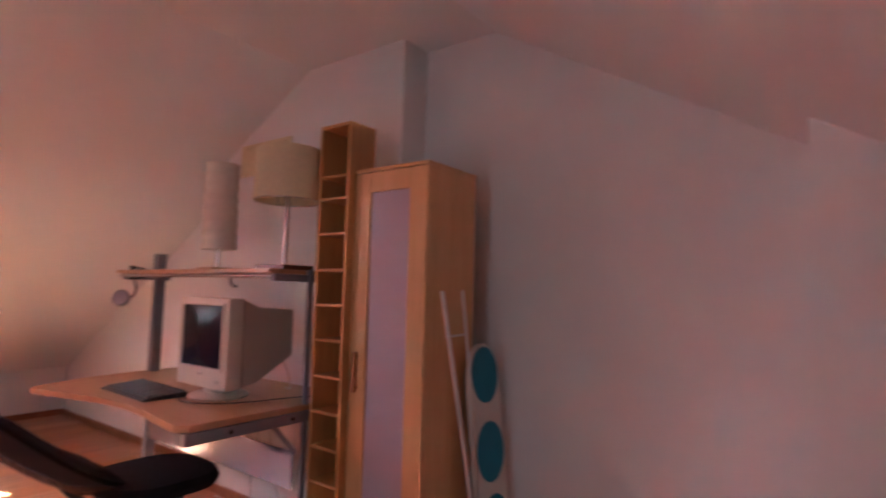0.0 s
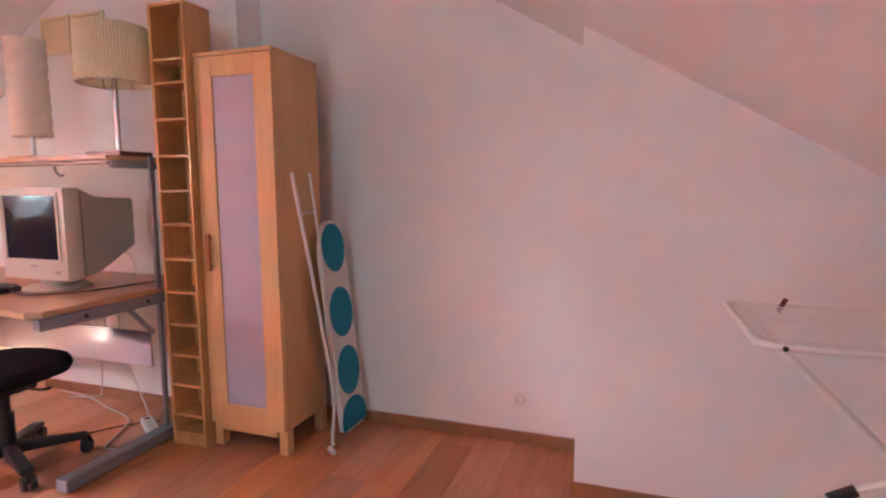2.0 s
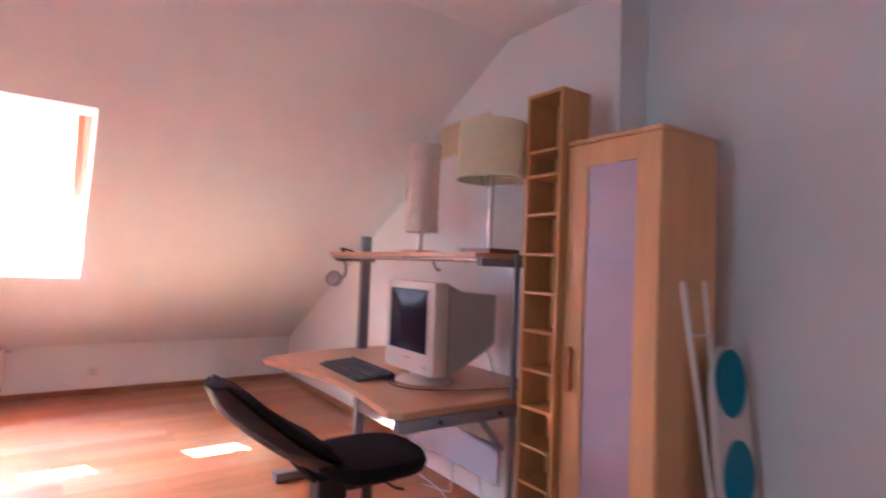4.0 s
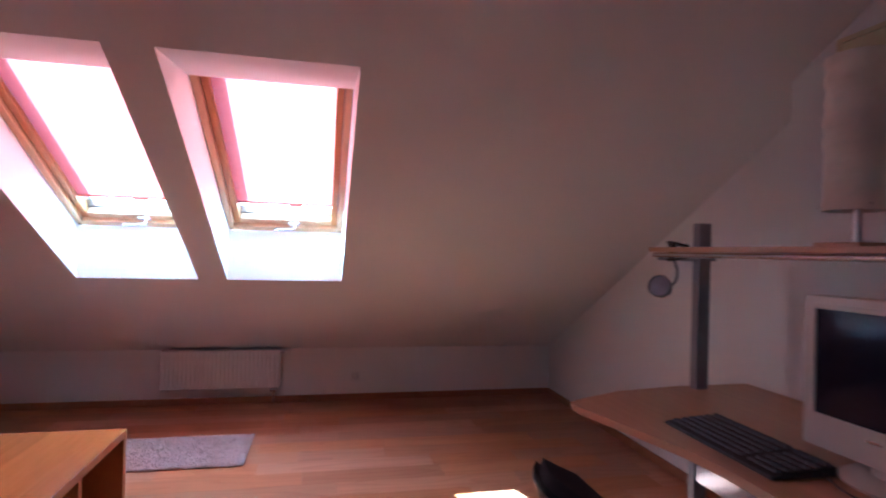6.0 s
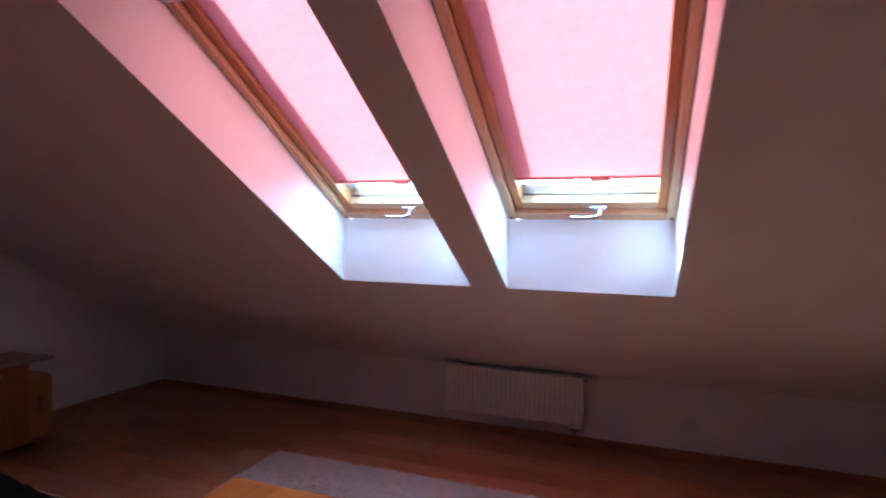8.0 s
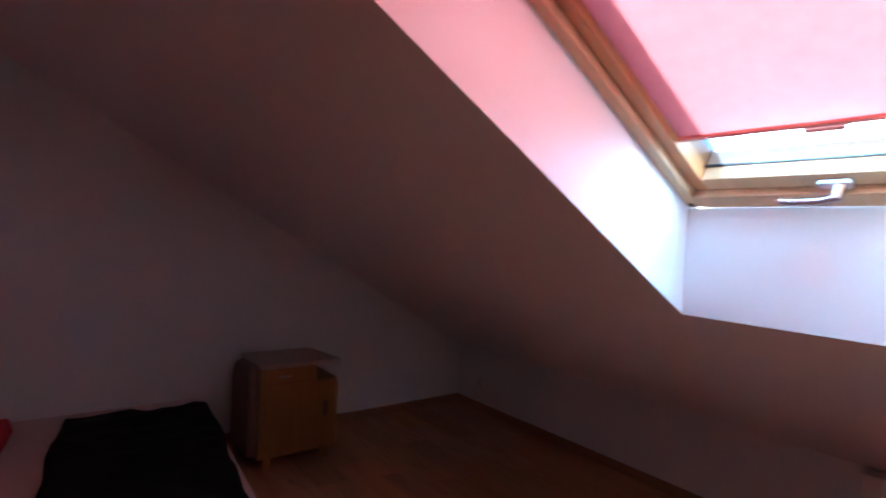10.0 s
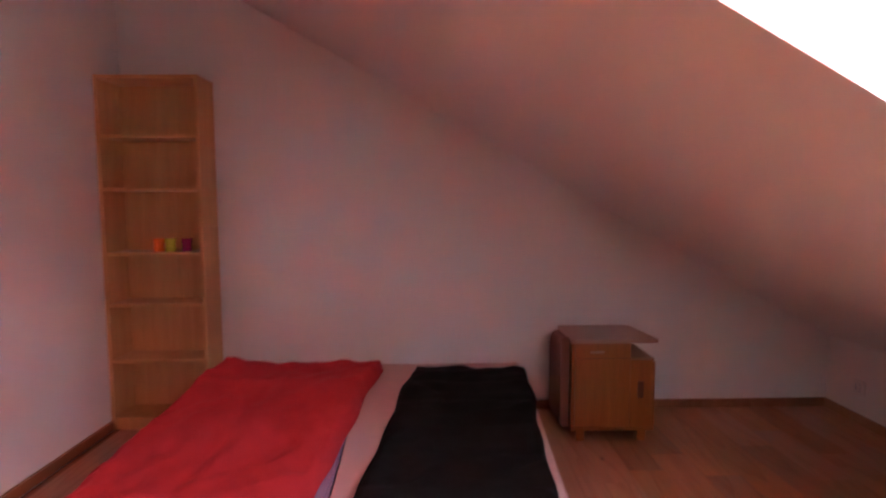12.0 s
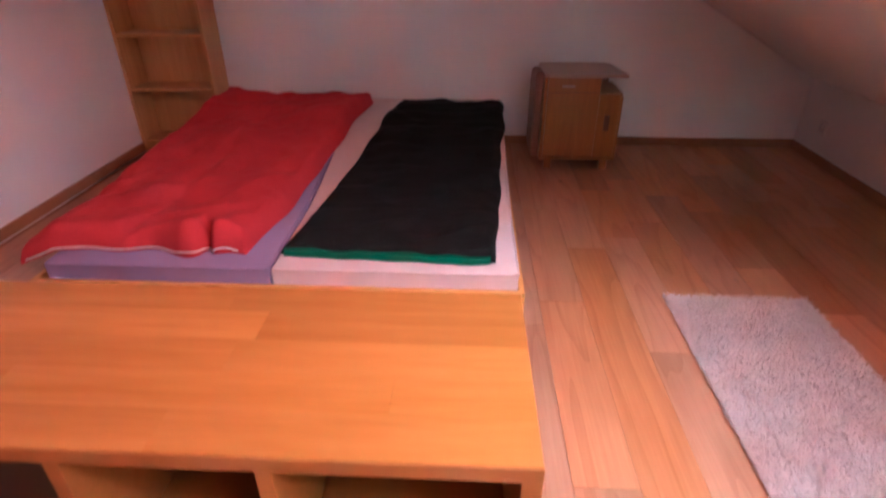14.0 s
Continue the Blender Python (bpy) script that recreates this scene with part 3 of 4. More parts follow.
    rod(bm, (-0.205, 0.02, 0.012), (-0.235, -0.02, 0.012), 0.0125)
    part("foot_cap", bm, M_WHITE, t)


def desk():
    t = thing("desk", "beech computer desk with grey steel frame and a raised shelf", "desk", at=(-0.5, -3.43, 0))
    o = Vector((-0.5, -3.43, 0))
    top = 0.75
    outline = [(-0.18, -4.19), (-1.03, -4.19), (-1.065, -4.14)]
    curve = smooth_line([(-1.065, -4.14, 0), (-1.015, -3.74, 0), (-1.02, -3.44, 0), (-1.10, -3.10, 0), (-1.145, -2.92, 0)], 8)
    outline += [(v.x, v.y) for v in curve[1:]]
    outline += [(-1.135, -2.875), (-1.09, -2.845), (-0.86, -2.745), (-0.55, -2.70), (-0.18, -2.69)]
    bm = B()
    slab(bm, [(x - o.x, y - o.y) for x, y in outline], top - 0.026, top)
    es = [e for e in bm.edges if abs(e.verts[0].co.z - e.verts[1].co.z) < 1e-6]
    bmesh.ops.bevel(bm, geom=es, offset=0.005, segments=2, affect="EDGES")
    part("desktop", bm, M_DESK, t)
    for y in (-4.165, -2.748):
        yy = y - o.y
        one_box("post", M_STEEL, t, -0.003 if y > -4 else 0.005, 0.057 if y > -4 else 0.028, yy - 0.02, yy + (0.02 if y > -4 else -0.004), 0.062, 1.465 if y > -4 else 1.36, 0.004)
        one_box("foot", M_STEEL, t, -0.50, 0.10, yy - 0.032, yy + 0.032, 0.008, 0.06, 0.006)
        one_box("arm", M_STEEL, t, -0.545 if y < -4 else -0.50, 0.15, yy - 0.026, yy + 0.010, top - 0.075, top - 0.028, 0.004)
        bm = B()
        tube(bm, [(-0.14, yy, top - 0.075), (-0.02, yy, top - 0.21)], 0.012)
        part("brace", bm, M_STEEL, t)
        for x in (-0.36, -0.06):
            bm = B()
            rod(bm, (x, yy - 0.030, top - 0.052), (x, yy - 0.024, top - 0.052), 0.009)
            part("bolt", bm, M_BLACK, t)
        bm = B()
        rod(bm, (-0.47, yy, 0.0), (-0.47, yy, 0.010), 0.018)
        part("glide", bm, M_BLACK, t)
    one_box("modesty_panel", M_PANEL, t, 0.005, 0.012, -4.118 - o.y, -2.742 - o.y, 0.36, 0.53, 0, "satin steel back panel")
    one_box("front_rail", M_STEEL, t, -0.40, -0.375, -4.11 - o.y, -2.75 - o.y, top - 0.05, top - 0.028, 0.003)
    one_box("upper_shelf", M_DESK, t, -0.20, 0.10, -4.165 - o.y, -2.70 - o.y, 1.337, 1.357, 0.003)
    bm = B()
    rod(bm, (-0.18, -4.16 - o.y, 1.325), (-0.18, -2.71 - o.y, 1.325), 0.010)
    part("shelf_rail", bm, M_CHROME, t)
    bm = B()
    tube(bm, smooth_line([(-0.10, -3.72 - o.y, 1.335), (-0.10, -3.72 - o.y, 1.30), (-0.085, -3.73 - o.y, 1.275), (-0.075, -3.74 - o.y, 1.28)]), 0.006)
    part("hook", bm, M_STEEL, t)
    for y in (-4.165, -2.748):
        one_box("bracket", M_STEEL, t, -0.18, 0.09, y - o.y - 0.012, y - o.y + 0.012, 1.302, 1.335, 0.003)


def monitor():
    t = thing("monitor", "bulky beige tube monitor switched off on the desk", "monitor", at=(-0.64, -3.735, 0.75))
    w, z0, z1 = 0.208, 0.055, 0.470
    bm = B()
    box(bm, -0.10, -0.02, -w, w, z0, z1, 0.012)
    shell = part("front_case", bm, M_BEIGE, t, "pale beige front case", True)
    # screen set in the case
    bm = B()
    ny, nz = 14, 12
    a, za, zb = 0.166, z0 + 0.095, z1 - 0.035
    g = []
    for j in range(nz + 1):
        row = []
        for k in range(ny + 1):
            u, v = 2 * k / ny - 1, 2 * j / nz - 1
            row.append(bm.verts.new((-0.1015 - 0.010 * (1 - u * u) * (1 - v * v), u * a, (za + zb) / 2 + v * (zb - za) / 2)))
        g.append(row)
    for j in range(nz):
        for k in range(ny):
            bm.faces.new((g[j][k], g[j + 1][k], g[j + 1][k + 1], g[j][k + 1]))
    part("screen", bm, M_SCREEN, t, "dark glossy curved screen", True)
    bm = B()
    for y0, y1, c, d in ((-a - 0.012, -a, za - 0.012, zb + 0.012), (a, a + 0.012, za - 0.012, zb + 0.012)):
        box(bm, -0.107, -0.099, y0, y1, c, d, 0.002)
    for c, d in ((za - 0.012, za), (zb, zb + 0.012)):
        box(bm, -0.107, -0.099, -a, a, c, d, 0.002)
    part("bezel", bm, M_BEIGE, t)
    # tapering back
    bm = B()
    A = [(-0.019, -w + 0.006, z0 + 0.006), (-0.019, w - 0.006, z0 + 0.006), (-0.019, w - 0.006, z1 - 0.006), (-0.019, -w + 0.006, z1 - 0.006)]
    C = [(0.08, -w + 0.02, z0 + 0.02), (0.08, w - 0.02, z0 + 0.02), (0.08, w - 0.02, z1 - 0.045), (0.08, -w + 0.02, z1 - 0.045)]
    D = [(0.30, -w + 0.05, z0 + 0.13), (0.30, w - 0.05, z0 + 0.13), (0.30, w - 0.05, z1 - 0.055), (0.30, -w + 0.05, z1 - 0.055)]
    rings = [[bm.verts.new(v) for v in r] for r in (A, C, D)]
    for R, S in zip(rings, rings[1:]):
        for k in range(4):
            bm.faces.new((R[k], R[(k + 1) % 4], S[(k + 1) % 4], S[k]))
    bm.faces.new(rings[-1])
    bm.faces.new(rings[0][::-1])
    bmesh.ops.bevel(bm, geom=[e for e in bm.edges], offset=0.008, segments=2, affect="EDGES")
    part("rear_case", bm, M_BEIGE2, t, "grey-beige tapered rear case")
    bm = B()
    lathe(bm, [(0.0, 0.0), (0.135, 0.0), (0.14, 0.008), (0.12, 0.02), (0.07, 0.026), (0.065, 0.056), (0.0, 0.056)], 32)
    part("stand", bm, M_BEIGE, t, smooth=True)
    one_box("badge", M_LED, t, -0.104, -0.100, -0.02, 0.02, z0 + 0.06, z0 + 0.068, 0.001)
    one_box("button", M_BEIGE2, t, -0.106, -0.100, -0.16, -0.13, z0 + 0.03, z0 + 0.045, 0.002)


def keyboard():
    t = thing("keyboard", "black keyboard lying on the desk", "keyboard", at=(-0.84, -3.41, 0.7505))
    t.rotation_euler = (0, 0, radians(-2))
    bm = B()
    prof = [(-0.10, 0.0), (-0.10, 0.010), (0.10, 0.026), (0.10, 0.0)]
    a = [bm.verts.new((x, -0.235, z)) for x, z in prof]
    b = [bm.verts.new((x, 0.235, z)) for x, z in prof]
    bm.faces.new(a)
    bm.faces.new(b[::-1])
    for i in range(4):
        bm.faces.new((a[i], b[i], b[(i + 1) % 4], a[(i + 1) % 4]))
    bmesh.ops.bevel(bm, geom=bm.edges[:], offset=0.003, segments=2, affect="EDGES")
    part("case", bm, M_BLACK, t)
    bm = B()
    box(bm, -0.006, 0.006, -0.007, 0.007, 0, 0.007, 0.0015)
    for v in bm.verts:
        if v.co.z > 0.005:
            v.co.x *= 0.8
            v.co.y *= 0.8
    key = mesh_of(bm, "key", M_KEY)
    for r in range(6):
        x = 0.078 - r * 0.029 if r else 0.082
        for k in range(21):
            if k in (15, 18 + 99):
                continue
            ob = new("key", key)
            ob.parent = t
            ob.matrix_basis = pose(x, 0.215 - k * 0.0215, 0.0105 + (x + 0.10) * 0.08, 0, -4.5, 0) @ Matrix.Diagonal((1.5, 1.25, 1.2, 1))


def table_lamp_tall():
    t = thing("table_lamp", "slim table lamp with a tall crinkled paper shade", "table lamp", at=(-0.55, -3.515, 1.357))
    one_box("base", M_DESK, t, -0.075, 0.075, -0.075, 0.075, 0, 0.014, 0.003)
    bm = B()
    rod(bm, (0, 0, 0.012), (0, 0, 0.20), 0.011)
    part("stem", bm, M_CHROME, t, smooth=True)
    bm = B()
    prof = [(0.084 + 0.003 * math.sin(k * 1.9), 0.108 + 0.019 * k) for k in range(25)]
    rings = lathe(bm, prof, 40)
    for j, ring in enumerate(rings):
        for k, v in enumerate(ring):
            d = 0.005 * noise.noise(Vector((v.co.x * 22, v.co.y * 22, v.co.z * 14)))
            v.co.x *= 1 + d * 9
            v.co.y *= 1 + d * 9
    ob = part("shade", bm, M_SHADE2, t, "crinkled white paper cylinder", True)
    bm = B()
    for a in (0, 2.09, 4.19):
        rod(bm, (0, 0, 0.18), (0.096 * math.cos(a), 0.096 * math.sin(a), 0.12), 0.002, 6)
    part("shade_ring", bm, M_CHROME, t)


def table_lamp_drum():
    t = thing("table_lamp", "table lamp with a wide pleated cream drum shade", "table lamp", at=(-0.53, -4.045, 1.357))
    one_box("base", M_NIGHT_DARK, t, -0.085, 0.085, -0.105, 0.105, 0, 0.022, 0.003, "dark wooden base")
    bm = B()
    rod(bm, (0, 0, 0.02), (0, 0, 0.46), 0.012)
    part("stem", bm, M_CHROME, t, smooth=True)
    bm = B()
    seg = 144
    for z0, z1, r0, r1 in ((0.325, 0.575, 0.154, 0.147),):
        A, C = [], []
        for k in range(seg):
            a = k * math.tau / seg
            d = 0.0022 if k % 2 else -0.0022
            A.append(bm.verts.new(((r0 + d) * math.cos(a), (r0 + d) * math.sin(a), z0)))
            C.append(bm.verts.new(((r1 + d) * math.cos(a), (r1 + d) * math.sin(a), z1)))
        for k in range(seg):
            bm.faces.new((A[k], A[(k + 1) % seg], C[(k + 1) % seg], C[k]))
    part("shade", bm, M_SHADE, t, "pleated cream shade")
    bm = B()
    for a in (0.4, 2.5, 4.6):
        rod(bm, (0, 0, 0.47), (0.148 * math.cos(a), 0.148 * math.sin(a), 0.40), 0.002, 6)
    tube(bm, [(0.152 * math.cos(k * math.tau / 40), 0.152 * math.sin(k * math.tau / 40), 0.326) for k in range(40)], 0.003, 6, True)
    part("shade_ring", bm, M_CHROME, t)
    bm = B()
    tube(bm, smooth_line([(-0.03, 0.02, 0.44), (-0.04, 0.025, 0.38), (-0.035, 0.02, 0.30)]), 0.002, 6)
    part("pull_cord", bm, M_DARKCABLE, t)


def clamp_lamp():
    t = thing("clamp_lamp", "small grey clip-on spot lamp clamped to the desk shelf", "lamp", at=(-0.62, -2.80, 1.335))
    bm = B()
    box(bm, -0.05, 0.03, -0.02, 0.02, 0.024, 0.034, 0.003)
    box(bm, -0.05, 0.03, -0.02, 0.02, -0.022, -0.012, 0.003)
    box(bm, -0.045, -0.02, -0.015, 0.015, -0.014, 0.026, 0.003)
    for v in bm.verts:
        if v.co.x < -0.03:
            v.co.z += 0.02 * (1 if v.co.z > 0.01 else -1) * 0.7
    part("clamp", bm, M_BLACK, t)
    bm = B()
    tube(bm, smooth_line([(-0.03, 0.0, -0.018), (-0.012, -0.005, -0.08), (-0.02, 0.0, -0.125), (-0.05, 0.01, -0.145)]), 0.006)
    part("neck", bm, M_STEEL, t, smooth=True)
    bm = B()
    m = pose(-0.085, 0.0, -0.145, 0, -70, 42)
    lathe(bm, [(0.0, -0.035), (0.03, -0.03), (0.045, -0.01), (0.048, 0.02), (0.044, 0.024), (0.036, 0.006), (0.0, 0.0)], 24, m=m)
    part("head", bm, M_STEEL, t, smooth=True)
    bm = B()
    lathe(bm, [(0.0, 0.030), (0.026, 0.027), (0.0415, 0.017)], 20, m=m)
    part("bulb", bm, M_LENS, t, smooth=True)


def office_chair():
    t = thing("office_chair", "black swivel office chair with a reclined backrest", "office chair", at=(-0.92, -3.735, 0))
    bm = B()
    n = 40
    prof = [(0.0, 0.395), (0.17, 0.392), (0.222, 0.412), (0.235, 0.44), (0.222, 0.472), (0.17, 0.486), (0.0, 0.478)]
    rings = lathe(bm, prof[1:-1], n)
    bm.faces.new(rings[0][::-1])
    bm.faces.new(rings[-1])
    for v in bm.verts:
        x, y = v.co.x, v.co.y
        s = 1 + 0.12 * abs(math.sin(2 * math.atan2(y, x))) ** 2
        v.co.x, v.co.y = x * s, y * s * 1.0
    part("seat", bm, M_SEAT, t, smooth=True)
    # backrest
    bm = B()
    rows, cols = 14, 10
    f, b = [], []
    for j in range(rows + 1):
        u = j / rows
        cx = -0.23 - 0.44 * u + 0.03 * math.sin(u * math.pi)
        cz = 0.505 + 0.325 * u - 0.05 * math.sin(u * math.pi)
        wid = 0.20 * (0.72 + 0.42 * math.sin(math.pi * (0.15 + 0.75 * u)) - 0.25 * max(0, u - 0.85) / 0.15 * 0.8)
        rf, rb = [], []
        for k in range(cols + 1):
            v = 2 * k / cols - 1
            bend = 0.035 * v * v
            edge = 0.046 * (1 - abs(v) ** 4) * min(1, 6 * u + 0.25, 6 * (1 - u) + 0.25)
            rf.append(bm.verts.new((cx + bend + edge * 0.62, v * wid, cz + edge * 0.79)))
            rb.append(bm.verts.new((cx + bend - edge * 0.8, v * wid, cz - edge)))
        f.append(rf)
        b.append(rb)
    for G, flip in ((f, 0), (b, 1)):
        for j in range(rows):
            for k in range(cols):
                q = (G[j][k], G[j][k + 1], G[j + 1][k + 1], G[j + 1][k])
                bm.faces.new(q[::-1] if flip else q)
    for j in range(rows):
        for k in (0, cols):
            bm.faces.new((f[j][k], f[j + 1][k], b[j + 1][k], b[j][k]))
    for k in range(cols):
        for j in (0, rows):
            bm.faces.new((f[j][k], f[j][k + 1], b[j][k + 1], b[j][k]))
    part("backrest", bm, M_SEAT, t, smooth=True)
    # hard shell behind the padding
    bm = B()
    G = []
    for j in range(rows + 1):
        u = j / rows
        cx = -0.23 - 0.445 * u + 0.03 * math.sin(u * math.pi)
        cz = 0.505 + 0.333 * u - 0.05 * math.sin(u * math.pi)
        wid = 0.205 * (0.72 + 0.42 * math.sin(math.pi * (0.15 + 0.75 * u)) - 0.25 * max(0, u - 0.85) / 0.15 * 0.8)
        row_ = []
        for k in range(cols + 1):
            v = 2 * k / cols - 1
            edge = 0.043 * (1 - abs(v) ** 4) * min(1, 6 * u + 0.25, 6 * (1 - u) + 0.25)
            row_.append(bm.verts.new((cx + 0.035 * v * v - edge * 0.8 - 0.012, v * wid, cz - edge - 0.014)))
        G.append(row_)
    for j in range(rows):
        for k in range(cols):
            bm.faces.new((G[j][k], G[j + 1][k], G[j + 1][k + 1], G[j][k + 1]))
    bmesh.ops.solidify(bm, geom=bm.faces[:], thickness=-0.014)
    part("back_shell", bm, M_SHELL, t, "grey plastic back shell", True)
    bm = B()
    tube(bm, smooth_line([(-0.05, 0, 0.37), (-0.18, 0, 0.35), (-0.30, 0, 0.44), (-0.46, 0, 0.64)]), 0.017, 10)
    part("back_support", bm, M_BLACK, t)
    one_box("mechanism", M_BLACK, t, -0.13, 0.10, -0.075, 0.075, 0.34, 0.39, 0.012)
    bm = B()
    tube(bm, smooth_line([(0.02, -0.06, 0.37), (0.03, -0.18, 0.365), (0.04, -0.24, 0.375)]), 0.006)
    part("lever", bm, M_BLACK, t)
    bm = B()
    box(bm, -0.25, -0.12, -0.055, 0.055, 0.28, 0.40, 0.02)
    part("tilt_knob", bm, M_BLACK, t)
    bm = B()
    rod(bm, (0, 0, 0.09), (0, 0, 0.25), 0.034, 16)
    rod(bm, (0, 0, 0.25), (0, 0, 0.345), 0.024, 16)
    part("column", bm, M_BLACK, t, smooth=True)
    for k in range(5):
        a = radians(-38 + 72 * k)
        c, s = math.cos(a), math.sin(a)
        bm = B()
        m = pose(0, 0, 0, 0, 0, math.degrees(a))
        vs = box(bm, 0.0, 0.29, -0.026, 0.026, 0.065, 0.115, 0.008, m)
        for v in bm.verts:
            r = math.hypot(v.co.x, v.co.y) / 0.29
            if v.co.z > 0.09:
                v.co.z -= 0.028 * r
        leg = part("leg", bm, M_BLACK, t)
        bm = B()
        p = Vector((0.285 * c, 0.285 * s, 0.028))
        for side in (-0.016, 0.016):
            q = p + side * Vector((-s, c, 0))
            rod(bm, q - 0.009 * Vector((-s, c, 0)), q + 0.009 * Vector((-s, c, 0)), 0.028, 18)
        box(bm, p.x - 0.014, p.x + 0.014, p.y - 0.014, p.y + 0.014, 0.03, 0.072, 0.004)
        part("caster", bm, M_BLACK, leg, smooth=True)


def cables():
    t = thing("power_strip", "white power strip lying on the floor under the desk", "power strip", at=(-0.44, -4.02, 0))
    t.rotation_euler = (0, 0, radians(58))
    one_box("case", M_WHITE, t, -0.11, 0.11, -0.026, 0.026, 0.001, 0.038, 0.006)
    for x in (-0.07, -0.025, 0.02):
        bm = B()
        rod(bm, (x, 0, 0.037), (x, 0, 0.0395), 0.018, 16)
        part("socket", bm, M_CABLE, t)
    one_box("switch", M_PEG, t, 0.065, 0.085, -0.012, 0.012, 0.037, 0.042, 0.001)

    def cable(name, label, pts, mat, r=0.0035):
        bm = B()
        tube(bm, smooth_line(pts), r, 6)
        tagged(new(name, mesh_of(bm, name, mat, True)), label, "cable")
    cable("power_cable", "pale cable curling on the floor under the desk", [(-0.50, -4.1, 0.006), (-0.62, -4.08, 0.006), (-0.66, -3.98, 0.006), (-0.52, -3.90, 0.006), (-0.38, -3.80, 0.006), (-0.30, -3.55, 0.006), (-0.22, -3.3, 0.006), (-0.20, -3.05, 0.006)], M_CABLE, 0.004)
    cable("hanging_cable", "pale cable hanging behind the desk", [(-0.30, -3.55, 0.72), (-0.28, -3.56, 0.45), (-0.27, -3.50, 0.25), (-0.22, -3.42, 0.06), (-0.20, -3.35, 0.006), (-0.26, -3.2, 0.006)], M_CABLE)
    cable("hanging_cable", "pale cable hanging behind the desk", [(-0.28, -3.66, 0.72), (-0.27, -3.66, 0.4), (-0.25, -3.72, 0.15), (-0.30, -3.85, 0.006), (-0.40, -3.93, 0.006)], M_CABLE)
    cable("monitor_cable", "grey cable running down from the monitor", [(-0.36, -3.80, 0.93), (-0.33, -3.84, 0.86), (-0.31, -3.85, 0.762), (-0.30, -3.80, 0.757)], M_CABLE)
    cable("keyboard_cable", "thin black cable crossing the desk top", [(-0.80, -3.655, 0.765), (-0.83, -3.75, 0.756), (-0.80, -3.87, 0.756), (-0.66, -3.98, 0.756), (-0.45, -4.04, 0.756), (-0.25, -4.12, 0.756)], M_DARKCABLE, 0.003)
    cable("floor_cable", "thin black cable on the floor", [(-0.60, -3.75, 0.005), (-0.50, -3.80, 0.005), (-0.40, -3.90, 0.005), (-0.34, -3.98, 0.005)], M_DARKCABLE, 0.003)
    cable("lamp_cable", "thin dark cable lying on the upper shelf", [(-0.50, -3.52, 1.361), (-0.54, -3.60, 1.362), (-0.50, -3.68, 1.361), (-0.46, -3.72, 1.361)], M_DARKCABLE, 0.003)


def drying_rack():
    t = thing("drying_rack", "white folding clothes drying rack standing open", "drying rack", at=(-0.82, -7.0, 0))
    z, x0, x1, y0, y1 = 0.85, -0.25, 0.25, -0.52, 0.44
    bm = B()
    r = 0.05
    line = []
    for cx, cy, a0 in ((x1 - r, y1 - r, 0), (x0 + r, y1 - r, 90), (x0 + r, y0 + r, 180), (x1 - r, y0 + r, 270)):
        for k in range(7):
            a = radians(a0 + 15 * k)
            line.append((cx + r * math.cos(a), cy + r * math.sin(a), z))
    tube(bm, line, 0.0085, 10, True)
    part("frame", bm, M_TUBE, t, smooth=True)
    for k in range(11):
        x = x0 + 0.04 + k * 0.042
        bm = B()
        rod(bm, (x, y0 + 0.008, z), (x, y1 - 0.008, z), 0.0022, 6)
        part("wire", bm, M_TUBE, t)
    for x in (x0 + 0.012, x1 - 0.012):
        bm = B()
        tube(bm, [(x, y1 - 0.05, z - 0.012), (x, y0 + 0.10, 0.012)], 0.0085, 10)
        part("leg", bm, M_TUBE, t)
    for x in (x0 + 0.036,):
        bm = B()
        tube(bm, [(x, y0 + 0.06, z - 0.012), (x, y1 - 0.215, 0.525)], 0.0085, 10)
        part("wing_arm", bm, M_TUBE, t)
        bm = B()
        rod(bm, (x, y1 - 0.217, 0.5255), (x, y1 - 0.165, 0.494), 0.0135)
        part("end_cap", bm, M_BLACK, t)
    bm = B()
    rod(bm, (x0 + 0.012, y0 + 0.10, 0.012), (x1 - 0.012, y0 + 0.10, 0.012), 0.010)
    part("floor_bar", bm, M_TUBE, t)
    for x, y in ((x0, y1 - 0.05), (x1, y1 - 0.05)):
        bm = B()
        rod(bm, (x + 0.006, y, z), (x - 0.012 if x < 0 else x + 0.012, y, z), 0.006)
        part("rivet", bm, M_BLACK, t)
    p = thing("clothes_peg", "dark red clothes peg clipped on the rack", "clothes peg", at=(-0.60, -6.70, 0.835))
    bm = B()
    box(bm, -0.005, 0.005, -0.006, -0.001, 0.0, 0.046, 0.0015)
    part("jaw", bm, M_PEG, p)
    bm = B()
    box(bm, -0.005, 0.005, 0.001, 0.006, 0.0, 0.046, 0.0015)
    part("jaw", bm, M_PEG, p)
    p.rotation_euler = (radians(25), 0, 0)


def outlet(x, y, z, rz, name):
    t = thing("wall_outlet", "white plastic wall socket", "socket", "wall sockets", at=(x, y, z))
    t.rotation_euler = (0, 0, radians(rz))
    one_box("plate", M_WHITE, t, -0.041, 0.041, -0.010, 0.0, -0.041, 0.041, 0.003)
    # cup in a darker grey: the shade of the hollow put into its colour
    bm = B()
    m = pose(0, -0.0105, 0, 90, 0, 0)
    lathe(bm, [(0.0, -0.006), (0.019, -0.006), (0.021, 0.001), (0.024, 0.001)], 24, m=m)
    part("cup", bm, M_LENS, t)
    bm = B()
    for dx in (-0.0095, 0.0095):
        rod(bm, (dx, -0.011, 0), (dx, -0.004, 0), 0.003, 8)
    part("holes", bm, M_BLACK, t)


